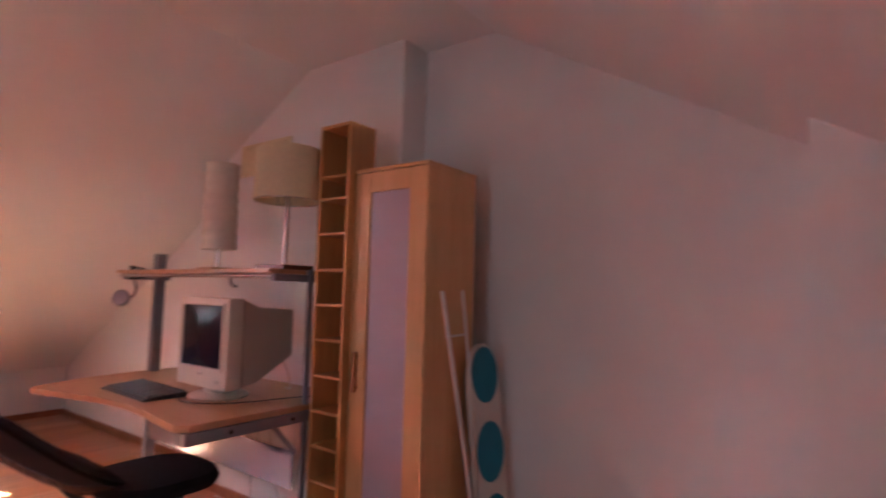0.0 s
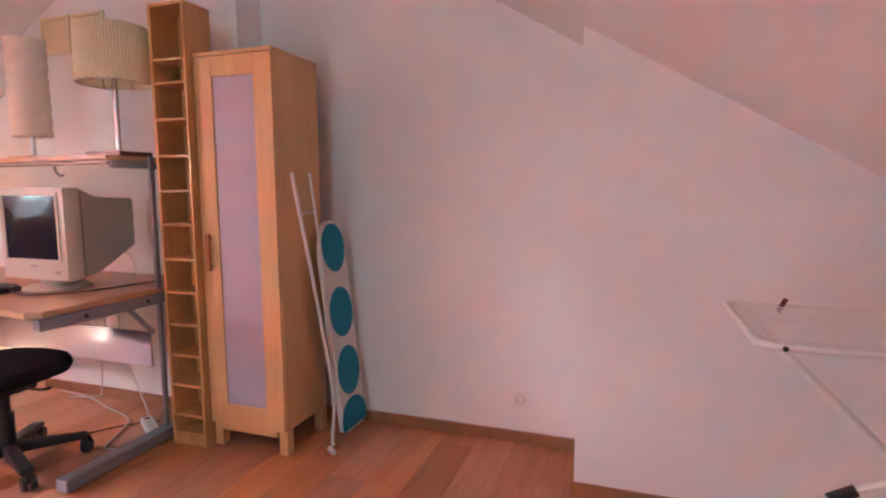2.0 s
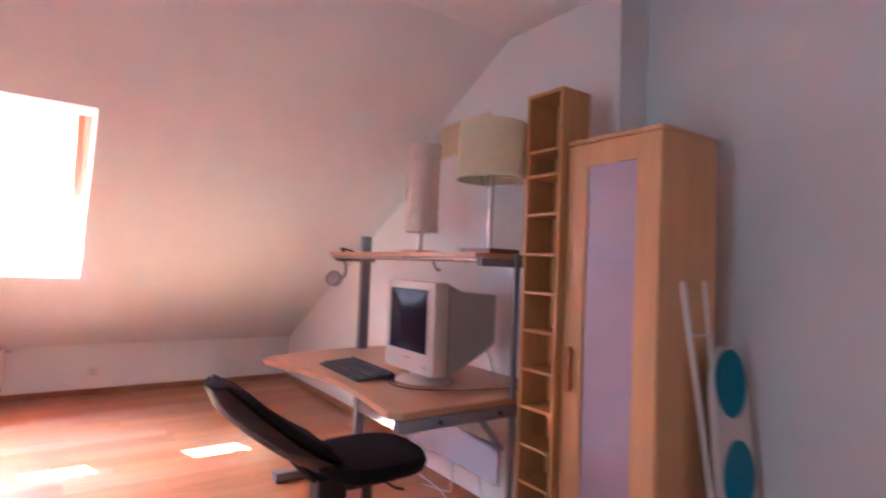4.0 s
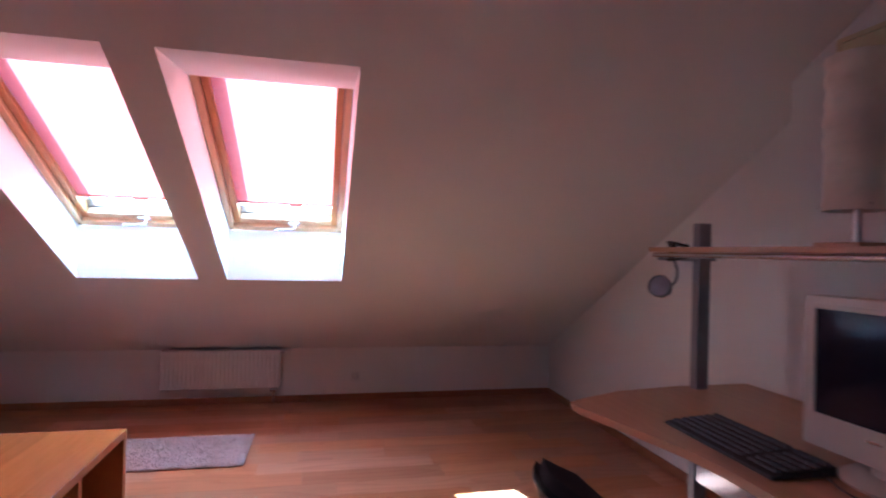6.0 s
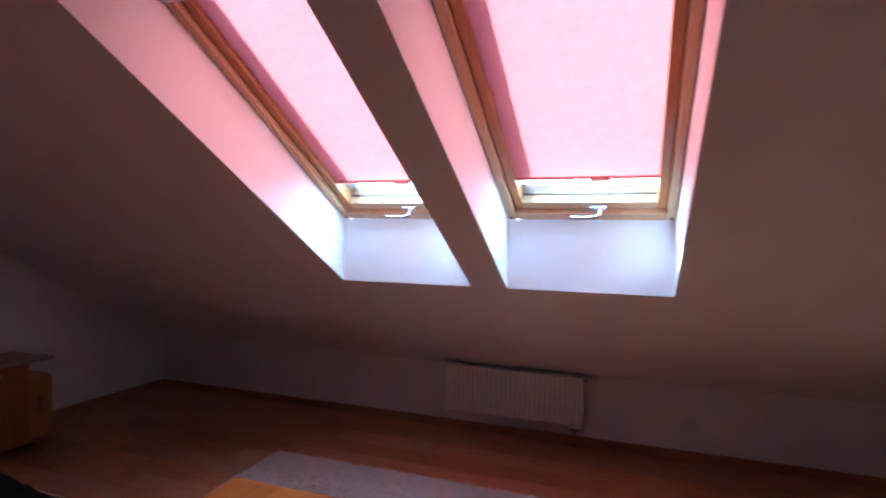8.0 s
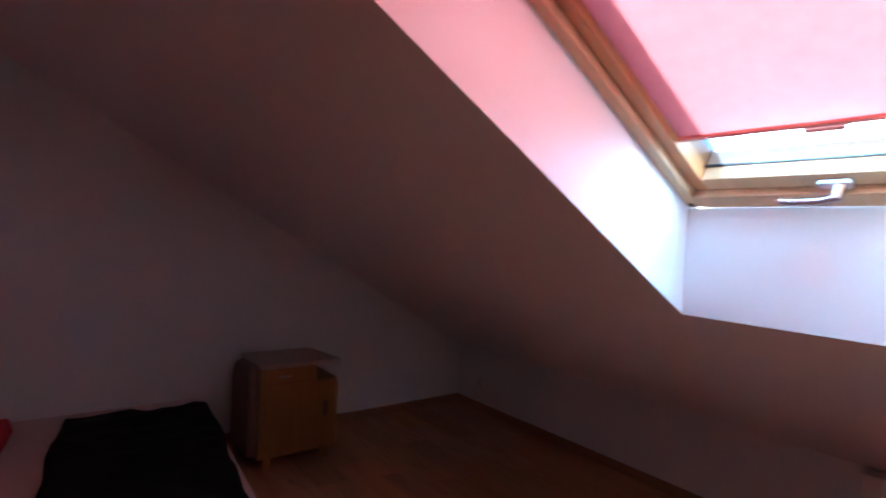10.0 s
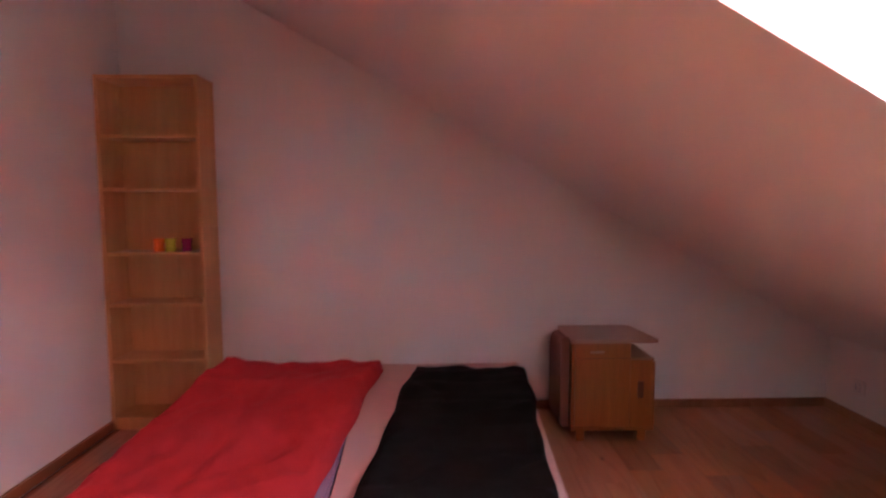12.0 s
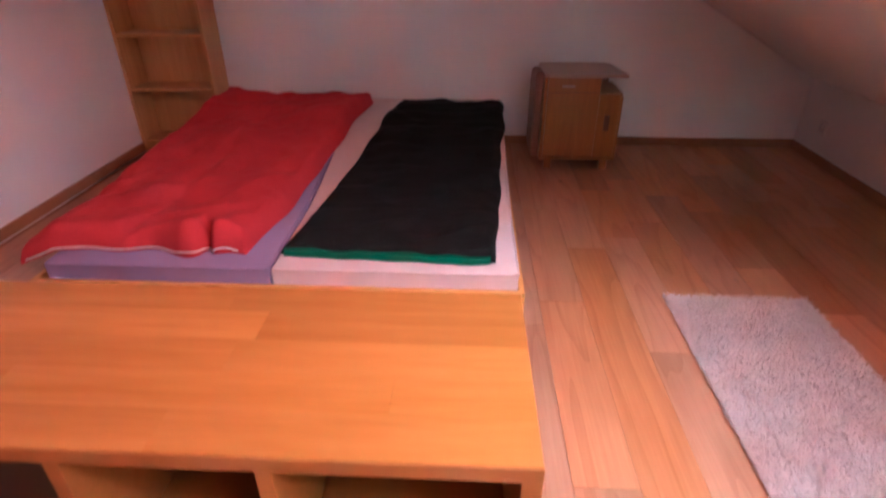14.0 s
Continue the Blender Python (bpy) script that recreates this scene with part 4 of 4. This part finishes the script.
def radiator():
    t = thing("radiator", "white ribbed panel radiator under the roof windows", "radiator", at=(-2.874, -0.055, 0))
    x0, x1, z0, z1 = -0.461, 0.461, 0.147, 0.460
    bm = B()
    n = 28
    w = (x1 - x0 - 0.02) / n
    pts = []
    for k in range(n):
        a = x0 + 0.01 + k * w
        pts += [(a, -0.046), (a + w * 0.2, -0.053), (a + w * 0.8, -0.053)]
    pts += [(x1 - 0.01, -0.046), (x1 - 0.01, -0.036), (x0 + 0.01, -0.036)]
    A = [bm.verts.new((x, y, z0 + 0.012)) for x, y in pts]
    C = [bm.verts.new((x, y, z1 - 0.012)) for x, y in pts]
    for i in range(len(pts)):
        j = (i + 1) % len(pts)
        bm.faces.new((A[i], A[j], C[j], C[i]))
    bm.faces.new(A[::-1])
    bm.faces.new(C)
    part("front_panel", bm, M_ENAMEL, t)
    one_box("side_cover", M_ENAMEL, t, x0, x0 + 0.009, -0.055, 0.03, z0, z1)
    one_box("side_cover", M_ENAMEL, t, x1 - 0.009, x1, -0.055, 0.03, z0, z1)
    one_box("top_grille", M_ENAMEL, t, x0 + 0.010, x1 - 0.010, -0.055, 0.03, z1 - 0.011, z1)
    one_box("lower_edge", M_ENAMEL, t, x0 + 0.010, x1 - 0.010, -0.055, -0.034, z0, z0 + 0.011)
    one_box("rear_panel", M_ENAMEL, t, x0 + 0.010, x1 - 0.010, 0.012, 0.03, z0 + 0.01, z1 - 0.012)
    for x in (-0.3, 0.3):
        one_box("bracket", M_ENAMEL, t, x, x + 0.03, 0.03, 0.0595, z0 + 0.03, z1 - 0.03)
    bm = B()
    rod(bm, (x1, -0.01, z1 - 0.025), (x1 + 0.03, -0.01, z1 - 0.025), 0.010)
    part("valve", bm, M_CHROME, t)
    bm = B()
    rod(bm, (x1 + 0.03, -0.01, z1 - 0.025), (x1 + 0.085, -0.01, z1 - 0.025), 0.020, 16)
    part("thermostat_head", bm, M_WHITE, t, "dark-collared white thermostat head")
    bm = B()
    rod(bm, (x1 - 0.05, -0.01, 0.004), (x1 - 0.05, -0.01, z0 + 0.004), 0.009)
    rod(bm, (x1 - 0.08, -0.01, z0 - 0.025), (x1 - 0.02, -0.01, z0 - 0.025), 0.016)
    part("pipe", bm, M_CHROME, t)


def vent(y0, y1):
    t = thing("wall_vent", "cream plastic ventilation grille high on the wall", "vent", "wall vents", at=(-0.16, (y0 + y1) / 2, 2.064))
    w, h = (y1 - y0) / 2, 0.10
    bm = B()
    for a in ((-w, -w + 0.018, -h, h), (w - 0.018, w, -h, h), (-w + 0.018, w - 0.018, h - 0.018, h), (-w + 0.018, w - 0.018, -h, -h + 0.018)):
        box(bm, -0.016, -0.001, *a, 0.002)
    part("frame", bm, M_VENT, t)
    one_box("backing", M_VENT, t, -0.004, -0.001, -w + 0.019, w - 0.019, -h + 0.019, h - 0.019, 0)
    for k in range(9):
        bm = B()
        box(bm, -0.007, 0.007, -w + 0.019, w - 0.019, -0.0012, 0.0012, 0, pose(-0.010, 0, -0.072 + 0.018 * k, 0, 68, 0))
        part("slat", bm, M_VENT, t)


cd_tower()
wardrobe()
ironing_board()
desk()
monitor()
table_lamp_tall()
table_lamp_drum()
clamp_lamp()
keyboard()
office_chair()
cables()
drying_rack()
outlet(-1.783, -0.001, 0.205, 0, "n")
outlet(-5.70, -0.001, 0.21, 0, "n")
outlet(XE - 0.001, -5.81, 0.213, -90, "e")
radiator()
vent(-3.325, -3.10)
vent(-3.575, -3.34)


# ---- the bed side ----
def bookshelf():
    t = thing("bookcase", "tall birch bookcase nearly empty in the corner", "bookcase", at=(-5.832, -4.03, 0))
    x0, x1, y0, y1, z1 = -0.09, 0.127, -0.266, 0.292, 1.98
    for y in (y0, y1 - 0.02):
        one_box("side", M_BIRCH, t, x0, x1, y, y + 0.02, 0, z1)
    one_box("top", M_BIRCH, t, x0, x1 - 0.001, y0 + 0.0205, y1 - 0.0205, z1 - 0.02, z1 - 0.001)
    one_box("back", M_BIRCH_IN, t, x0, x0 + 0.005, y0 + 0.0205, y1 - 0.0205, 0.03, z1 - 0.021, 0)
    for z in (1.66, 1.372, 1.013, 0.724, 0.405, 0.07):
        one_box("shelf", M_BIRCH, t, x0 + 0.006, x1 - 0.004, y0 + 0.0205, y1 - 0.0205, z - 0.018, z)
    one_box("plinth", M_BIRCH, t, x1 - 0.02, x1 - 0.006, y0 + 0.0205, y1 - 0.0205, 0, 0.051)


def cup(y, mat, label):
    t = thing("candle_glass", label, "candle holder", "small coloured glasses", at=(-5.76, y, 1.0135))
    bm = B()
    rings = lathe(bm, [(0.026, 0.0), (0.030, 0.012), (0.026, 0.035), (0.031, 0.075), (0.028, 0.075), (0.023, 0.035), (0.022, 0.008)], 20)
    bm.faces.new(rings[0][::-1])
    bm.faces.new(rings[-1])
    part("glass", bm, mat, t, smooth=True)


def nightstand():
    t = thing("nightstand", "old brown bedside cabinet with an overhanging pale top", "nightstand", at=(-5.65, -1.522, 0))
    x0, x1, y0, y1 = -0.17, 0.17, -0.215, 0.235
    for x in (x0 + 0.03, x1 - 0.055):
        for y in (y0 + 0.035, y1 - 0.085):
            bm = B()
            box(bm, x, x + 0.04, y, y + 0.045, 0, 0.062, 0.004)
            part("leg", bm, M_NIGHT, t)
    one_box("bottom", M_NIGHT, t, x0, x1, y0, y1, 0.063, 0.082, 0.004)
    # dark back: the shade inside the niche is put into its colour
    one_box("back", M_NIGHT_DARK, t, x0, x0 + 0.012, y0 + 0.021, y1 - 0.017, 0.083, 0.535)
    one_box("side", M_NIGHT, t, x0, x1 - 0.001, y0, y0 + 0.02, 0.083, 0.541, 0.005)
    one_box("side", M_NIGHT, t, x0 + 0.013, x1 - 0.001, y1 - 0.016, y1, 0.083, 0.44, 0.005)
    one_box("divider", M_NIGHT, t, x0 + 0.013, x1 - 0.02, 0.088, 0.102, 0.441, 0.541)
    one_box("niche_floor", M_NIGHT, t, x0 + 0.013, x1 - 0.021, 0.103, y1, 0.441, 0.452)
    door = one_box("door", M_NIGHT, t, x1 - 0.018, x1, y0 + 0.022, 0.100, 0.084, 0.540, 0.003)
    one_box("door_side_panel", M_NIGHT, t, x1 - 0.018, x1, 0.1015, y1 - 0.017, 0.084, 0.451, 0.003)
    bm = B()
    box(bm, x1, x1 + 0.010, y0 + 0.10, y0 + 0.17, 0.490, 0.499, 0.002)
    part("handle", bm, M_NIGHT_TOP, door)
    one_box("drawer_line", M_NIGHT_DARK, t, x1 - 0.001, x1 + 0.0006, y0 + 0.024, 0.098, 0.458, 0.461, 0)
    # recessed grip as a raised block, the hollow's shade in its dark colour
    bm = B()
    box(bm, x1, x1 + 0.009, 0.142, 0.172, 0.245, 0.335, 0.004)
    part("handle", bm, M_NIGHT_DARK, t)
    # rounded dark outer shell on the bed side
    bm = B()
    pts = [(x0, 0.07), (x0, 0.46), (x0 + 0.03, 0.515), (x0 + 0.09, 0.555), (x1 - 0.03, 0.565), (x1 - 0.03, 0.07)]
    a = [bm.verts.new((x, y0 - 0.045, z)) for x, z in pts]
    b = [bm.verts.new((x, y0 - 0.001, z)) for x, z in pts]
    bm.faces.new(a)
    bm.faces.new(b[::-1])
    for i in range(len(pts)):
        bm.faces.new((a[i], b[i], b[(i + 1) % len(pts)], a[(i + 1) % len(pts)]))
    bmesh.ops.bevel(bm, geom=bm.edges[:], offset=0.008, segments=3, affect="EDGES")
    part("side_shell", bm, M_NIGHT_SHELL, t, "dark rounded side panel")
    # top in a paler, greyer tone than the cabinet
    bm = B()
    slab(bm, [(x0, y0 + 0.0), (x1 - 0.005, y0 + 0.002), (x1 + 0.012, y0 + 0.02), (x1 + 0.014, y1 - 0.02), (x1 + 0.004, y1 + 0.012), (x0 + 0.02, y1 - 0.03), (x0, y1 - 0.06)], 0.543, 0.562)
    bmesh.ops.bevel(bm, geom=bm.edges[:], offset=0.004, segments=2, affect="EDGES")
    part("top", bm, M_NIGHT_TOP, t, "pale veneer top")


def low_table():
    t = thing("low_bench", "long low birch bench with open compartments at the bed's foot", "bench", at=(-3.212, -2.80, 0))
    x0, x1, y0, y1, z1 = -0.255, 0.255, -0.785, 0.785, 0.448
    one_box("top", M_TABLE, t, x0, x1, y0, y1, z1 - 0.036, z1 - 0.002, 0.002)
    rng = random.Random(5)
    for k in range(5):
        xa, ya = x0 + k * (x1 - x0) / 5, y0
        while ya < y1 - 0.01:
            yb = min(y1, ya + rng.uniform(0.5, 1.1))
            if y1 - yb < 0.2:
                yb = y1
            bm = B()
            box(bm, xa + (0.002 if k == 0 else 0.0001), xa + (x1 - x0) / 5 - (0.002 if k == 4 else 0.0001), ya + (0.002 if ya == y0 else 0.0001), yb - (0.002 if yb == y1 else 0.0001), z1 - 0.002, z1, 0)
            part("stave", bm, M_STAVE, t)
            ya = yb
    for y in (y0, y1 - 0.036):
        one_box("side", M_TABLE, t, x0 + 0.001, x1 - 0.001, y, y + 0.036, 0.0, z1 - 0.0365, 0.002)
    for y in (-0.455, -0.09, 0.29):
        one_box("divider", M_TABLE, t, x0 + 0.004, x1 - 0.006, y, y + 0.03, 0.0565, z1 - 0.0365, 0.002)
    one_box("bottom", M_TABLE, t, x0 + 0.002, x1 - 0.002, y0 + 0.0365, y1 - 0.0365, 0.02, 0.056, 0.002)
    one_box("back", M_TABLE, t, x0 + 0.002, x0 + 0.010, y0 + 0.0365, y1 - 0.0365, 0.057, z1 - 0.037, 0)


def storage_box():
    t = thing("storage_box", "dark flat box with a pale rim inside the bench", "box", at=(-3.20, -3.07, 0.0565))
    w, d, h = 0.145, 0.18, 0.30
    one_box("base", M_BLACK, t, -d, d, -w, w, 0.0, 0.008, 0.002)
    for y in (-w, w - 0.006):
        one_box("side", M_BLACK, t, -d, d, y, y + 0.006, 0.0085, h, 0.001)
    for x in (-d, d - 0.006):
        one_box("end", M_BLACK, t, x, x + 0.006, -w + 0.0065, w - 0.0065, 0.0085, h, 0.001)
    bm = B()
    tube(bm, [(-d, -w, h), (d, -w, h), (d, w, h), (-d, w, h)], 0.006, 8, True)
    part("rim", bm, M_CABLE, t, "pale grey rim")


def head_rise(x):
    u = min(1, max(0, (-4.4 - x) / 1.2))
    return 0.135 * u * u * (3 - 2 * u)


def mattress(name, y0, y1, mat, label):
    x0, x1, zb, zt = -5.93, -3.998, 0.062, 0.18
    bm = B()
    n = 30
    rows = []
    for k in range(n + 1):
        x = x1 + (x0 - x1) * k / n
        r = head_rise(x)
        e = 0.012 if k in (0, n) else 0
        c = 0.018
        ring = [(y0 + e, zb + r), (y1 - e, zb + r), (y1, zb + r + 0.02), (y1, zt + r - c), (y1 - c * 0.35, zt + r - c * 0.3), (y1 - c * 1.2, zt + r - e), (y0 + c * 1.2, zt + r - e), (y0 + c * 0.35, zt + r - c * 0.3), (y0, zt + r - c), (y0, zb + r + 0.02)]
        rows.append([bm.verts.new((x, y, z)) for y, z in ring])
    for A, C in zip(rows, rows[1:]):
        for k in range(10):
            bm.faces.new((A[k], A[(k + 1) % 10], C[(k + 1) % 10], C[k]))
    bm.faces.new(rows[0])
    bm.faces.new(rows[-1][::-1])
    t = thing(name, label, "mattress", "mattresses on the bed", at=(0, 0, 0))
    body = part("body", bm, mat, t, smooth=True)
    bm = B()
    for z in (zb + 0.018, zt - 0.012):
        tube(bm, [(x1 + 0.002, y0 + 0.02, z), (x1 + 0.002, y1 - 0.02, z)], 0.004, 6)
    for y, s in ((y1 + 0.001, 1),):
        tube(bm, [(x1 + (x0 - x1) * k / n, y, zt - 0.012 + head_rise(x1 + (x0 - x1) * k / n)) for k in range(n + 1)], 0.004, 6)
    part("piping", bm, mat, t)


def bed_frame():
    t = thing("bed_frame", "low orange pine double bed frame", "bed", at=(-4.918, -2.858, 0))
    one_box("foot_board", M_BEDWOOD, t, 0.922, 0.944, -0.918, 0.918, 0.0, 0.105, 0.003)
    one_box("side_board", M_BEDWOOD, t, -1.0, 0.921, 0.898, 0.918, 0.0, 0.105, 0.003)
    one_box("side_board", M_BEDWOOD, t, -1.0, 0.921, -0.918, -0.898, 0.0, 0.105, 0.003)
    one_box("head_board", M_BEDWOOD, t, -1.022, -1.001, -0.918, 0.918, 0.0, 0.16, 0.003)
    one_box("base", M_BEDWOOD, t, -1.0, 0.921, -0.897, 0.897, 0.03, 0.06)
    for y in (0.908,):
        bm = B()
        rod(bm, (0.944, y, 0.02), (0.95, y, 0.02), 0.008)
        part("bolt", bm, M_BLACK, t)


def cloth(name, label, category, corners, mat, z_of, thick, seed, nx=70, ny=44, puff=0.035, seams=(), crease=1.0, baffle=0.0, tuck=None):
    """A padded cover: corners foot-left, foot-right, head-right, head-left in x and y."""
    (ax, ay), (bx, by), (cx, cy), (dx, dy) = corners
    bm = B()
    top, bot = [], []
    for j in range(nx + 1):
        u = j / nx
        rt, rb = [], []
        for k in range(ny + 1):
            v = k / ny
            wob = 0.022 * noise.noise(Vector((u * 7, seed, 0))) * (2 * v - 1)
            x = (ax * (1 - v) + bx * v) * (1 - u) + (dx * (1 - v) + cx * v) * u + 0.018 * noise.noise(Vector((v * 6, seed + 3, 1))) * (1 - 2 * u)
            y = (ay * (1 - v) + by * v) * (1 - u) + (dy * (1 - v) + cy * v) * u + wob
            e = min(u * nx / 4.0, (1 - u) * nx / 4.0, v * ny / 4.0, (1 - v) * ny / 4.0, 1.0)
            round_ = math.sqrt(max(0.0, 1 - (1 - e) ** 2))
            p = Vector((x * 3.1, y * 3.4, seed))
            h = thick * (0.18 + 0.82 * round_) + puff * round_ * (noise.noise(p) + 0.5 * noise.noise(p * 2.3) + 0.25 * noise.noise(p * 5.1))
            h += 0.006 * round_ * noise.noise(Vector((x * 14, y * 10, seed + 5)))
            ridge = 1 - abs(noise.noise(Vector((x * 4.5 + 0.8 * y, y * 2.0, seed + 11))))
            h += 0.016 * crease * round_ * (ridge ** 6 - 0.25)
            if baffle:
                h -= 0.005 * round_ * math.exp(-((((x - ax) / baffle) % 1.0 - 0.5) / 0.09) ** 2)
            for s in seams:
                h -= 0.010 * round_ * math.exp(-((v - s) / 0.035) ** 2)
            if tuck:
                tx, ty = x - tuck[0], y - tuck[1]
                h -= 0.07 * math.exp(-(tx / 0.07) ** 2 - ((ty - 0.4 * tx) / 0.014) ** 2)
                h += 0.03 * math.exp(-(tx / 0.09) ** 2 - ((ty + 0.06) / 0.045) ** 2) + 0.028 * math.exp(-(tx / 0.09) ** 2 - ((ty - 0.06) / 0.045) ** 2)
                hem = max(0.0, 1 - u * 9)
                x += hem * (0.035 * math.exp(-((y - tuck[1] - 0.02) / 0.10) ** 2) + 0.012 * math.sin(y * 23) - 0.05 * math.exp(-((y - tuck[1]) / 0.02) ** 2))
            base = z_of(x) + 0.003 - max(0.0, -3.71 - y) * 0.45
            rt.append(bm.verts.new((x, y, base + max(h, 0.006))))
            rb.append(bm.verts.new((x, y, base)))
        top.append(rt)
        bot.append(rb)
    for G, flip in ((top, 0), (bot, 1)):
        for j in range(nx):
            for k in range(ny):
                q = (G[j][k], G[j][k + 1], G[j + 1][k + 1], G[j + 1][k])
                bm.faces.new(q[::-1] if flip else q)
    for j in range(nx):
        for k in (0, ny):
            bm.faces.new((top[j][k], top[j + 1][k], bot[j + 1][k], bot[j][k]))
    for k in range(ny):
        for j in (0, nx):
            bm.faces.new((top[j][k], top[j][k + 1], bot[j][k + 1], bot[j][k]))
    t = thing(name, label, category)
    hem_line = [((a.co + b.co) / 2 + Vector((0.002, 0, 0.003))) for a, b in zip(top[0], bot[0])]
    part("cover", bm, mat, t, smooth=True)
    return t, hem_line


def bed_top(x):
    return 0.18 + head_rise(x)


def bedding():
    bed_frame()
    mattress("mattress", -2.858, -1.965, M_MATT, "pale pink mattress with white piping")
    mattress("mattress", -3.71, -2.868, M_LILAC, "mattress in a lilac fitted sheet")
    red, hem = cloth("duvet", "crumpled red duvet with white piping on the mattress", "duvet", [(-4.075, -3.885), (-4.085, -2.975), (-5.74, -2.755), (-5.70, -3.64)], M_RED, bed_top, 0.085, 2.0, nx=110, ny=90, puff=0.028, seams=(0.48,), tuck=(-4.115, -3.125))
    bm = B()
    tube(bm, [tuple(p) for p in hem[3:-3]], 0.0032, 6)
    part("piping", bm, M_PIPING, red, "white piping")
    blk, _ = cloth("sleeping_bag", "black sleeping bag with green lining spread on the mattress", "sleeping bag", [(-4.085, -2.845), (-4.055, -2.045), (-5.66, -1.945), (-5.74, -2.57)], M_SLEEP, bed_top, 0.05, 9.0, nx=110, ny=60, puff=0.012, crease=0.8, baffle=0.21)
    bm = B()
    n = 30
    prof = []
    for k in range(n + 1):
        y = -2.83 + 0.765 * k / n
        z = 0.187 + 0.006 * noise.noise(Vector((y * 9, 3, 0)))
        prof.append((-4.066 + 0.030 * k / n + 0.008 * noise.noise(Vector((y * 8, 1, 0))), y, z))
    for a, z0, z1 in ((0, -0.004, 0.018),):
        A = [bm.verts.new((x, y, z + z0)) for x, y, z in prof]
        C = [bm.verts.new((x - 0.006, y, z + z1)) for x, y, z in prof]
        D = [bm.verts.new((x - 0.05, y, z + z1)) for x, y, z in prof]
        E = [bm.verts.new((x - 0.05, y, z + z0)) for x, y, z in prof]
        for P, Q in ((A, C), (C, D), (D, E), (E, A)):
            for k in range(n):
                bm.faces.new((P[k], P[k + 1], Q[k + 1], Q[k]))
        bm.faces.new((A[0], C[0], D[0], E[0]))
        bm.faces.new((A[-1], C[-1], D[-1], E[-1]))
    part("lining", bm, M_GREEN, blk, "green lining edge", True)


def rug():
    x0, x1, y0, y1 = -4.125, -2.515, -1.395, -0.86
    t = thing("rug", "small greyish pink shaggy rug on the floor", "rug", at=((x0 + x1) / 2, (y0 + y1) / 2, 0))
    hx, hy = (x1 - x0) / 2, (y1 - y0) / 2
    one_box("backing", M_RUG, t, -hx + 0.01, hx - 0.01, -hy + 0.01, hy - 0.01, 0.001, 0.010)
    rng = np.random.RandomState(4)
    n = 70000
    px, py = rng.uniform(-hx, hx, n), rng.uniform(-hy, hy, n)
    tuft = np.sin(px * 41 + 3 * np.sin(py * 17)) + np.sin(py * 47 + 3 * np.sin(px * 23))
    an = rng.uniform(0, math.tau, n) + tuft * 0.3
    ln = rng.uniform(0.012, 0.024, n) + 0.0012 * tuft
    c, s_ = np.cos(an), np.sin(an)
    w = 0.0015
    ox, oy, top = c * ln * 0.6, s_ * ln * 0.6, 0.008 + ln * 0.7
    low = np.full(n, 0.008)
    quad = np.stack([np.stack([px - s_ * w, py + c * w, low], 1), np.stack([px + s_ * w, py - c * w, low], 1), np.stack([px + ox + s_ * w * 0.6, py + oy - c * w * 0.6, top], 1), np.stack([px + ox - s_ * w * 0.6, py + oy + c * w * 0.6, top], 1)], 1)
    vs = quad.reshape(-1, 3).tolist()
    fs = np.arange(4 * n).reshape(-1, 4).tolist()
    me = bpy.data.meshes.new("shag")
    me.from_pydata(vs, [], fs)
    me.materials.append(M_RUG)
    ob = new("shag", me)
    ob.parent = t
    ob["kind"] = "stuff"


bookshelf()
cup(-4.01, M_CUP_O, "small orange glass on the bookcase shelf")
cup(-3.945, M_CUP_G, "small lime green glass on the bookcase shelf")
cup(-3.855, M_CUP_P, "small purple glass on the bookcase shelf")
nightstand()
low_table()
storage_box()
bedding()
rug()

# ---- floor planks ----
PW, PL = 0.170, (0.55, 0.82, 1.05, 1.29)
boards = random.Random(12)


def plank_mesh(length):
    bm = B()
    box(bm, 0, length - 0.0005, 0, PW - 0.0005, -0.0115, 0.0, 0.0)
    for v in bm.verts:
        if v.co.z > -0.001:
            v.co.x += 0.0002 if v.co.x < length / 2 else -0.0002
            v.co.y += 0.0002 if v.co.y < PW / 2 else -0.0002
    return mesh_of(bm, "plank", M_PLANK)


cache = {}
row = 0
y = -PW
while y > YSOUTH - PW:
    west = XW if y > YS - 0.05 else XR
    x = west - boards.uniform(0.0, 0.5)
    while x < XE:
        step = boards.choice(PL)
        a, b = max(x, west), min(x + step, XE)
        if b - a > 0.02:
            key = round(b - a, 3)
            if key not in cache:
                cache[key] = plank_mesh(key)
            ob = new("plank", cache[key])
            ob.parent = floor
            ob.location = (a, y, 0)
        x += step
    y -= PW
    row += 1
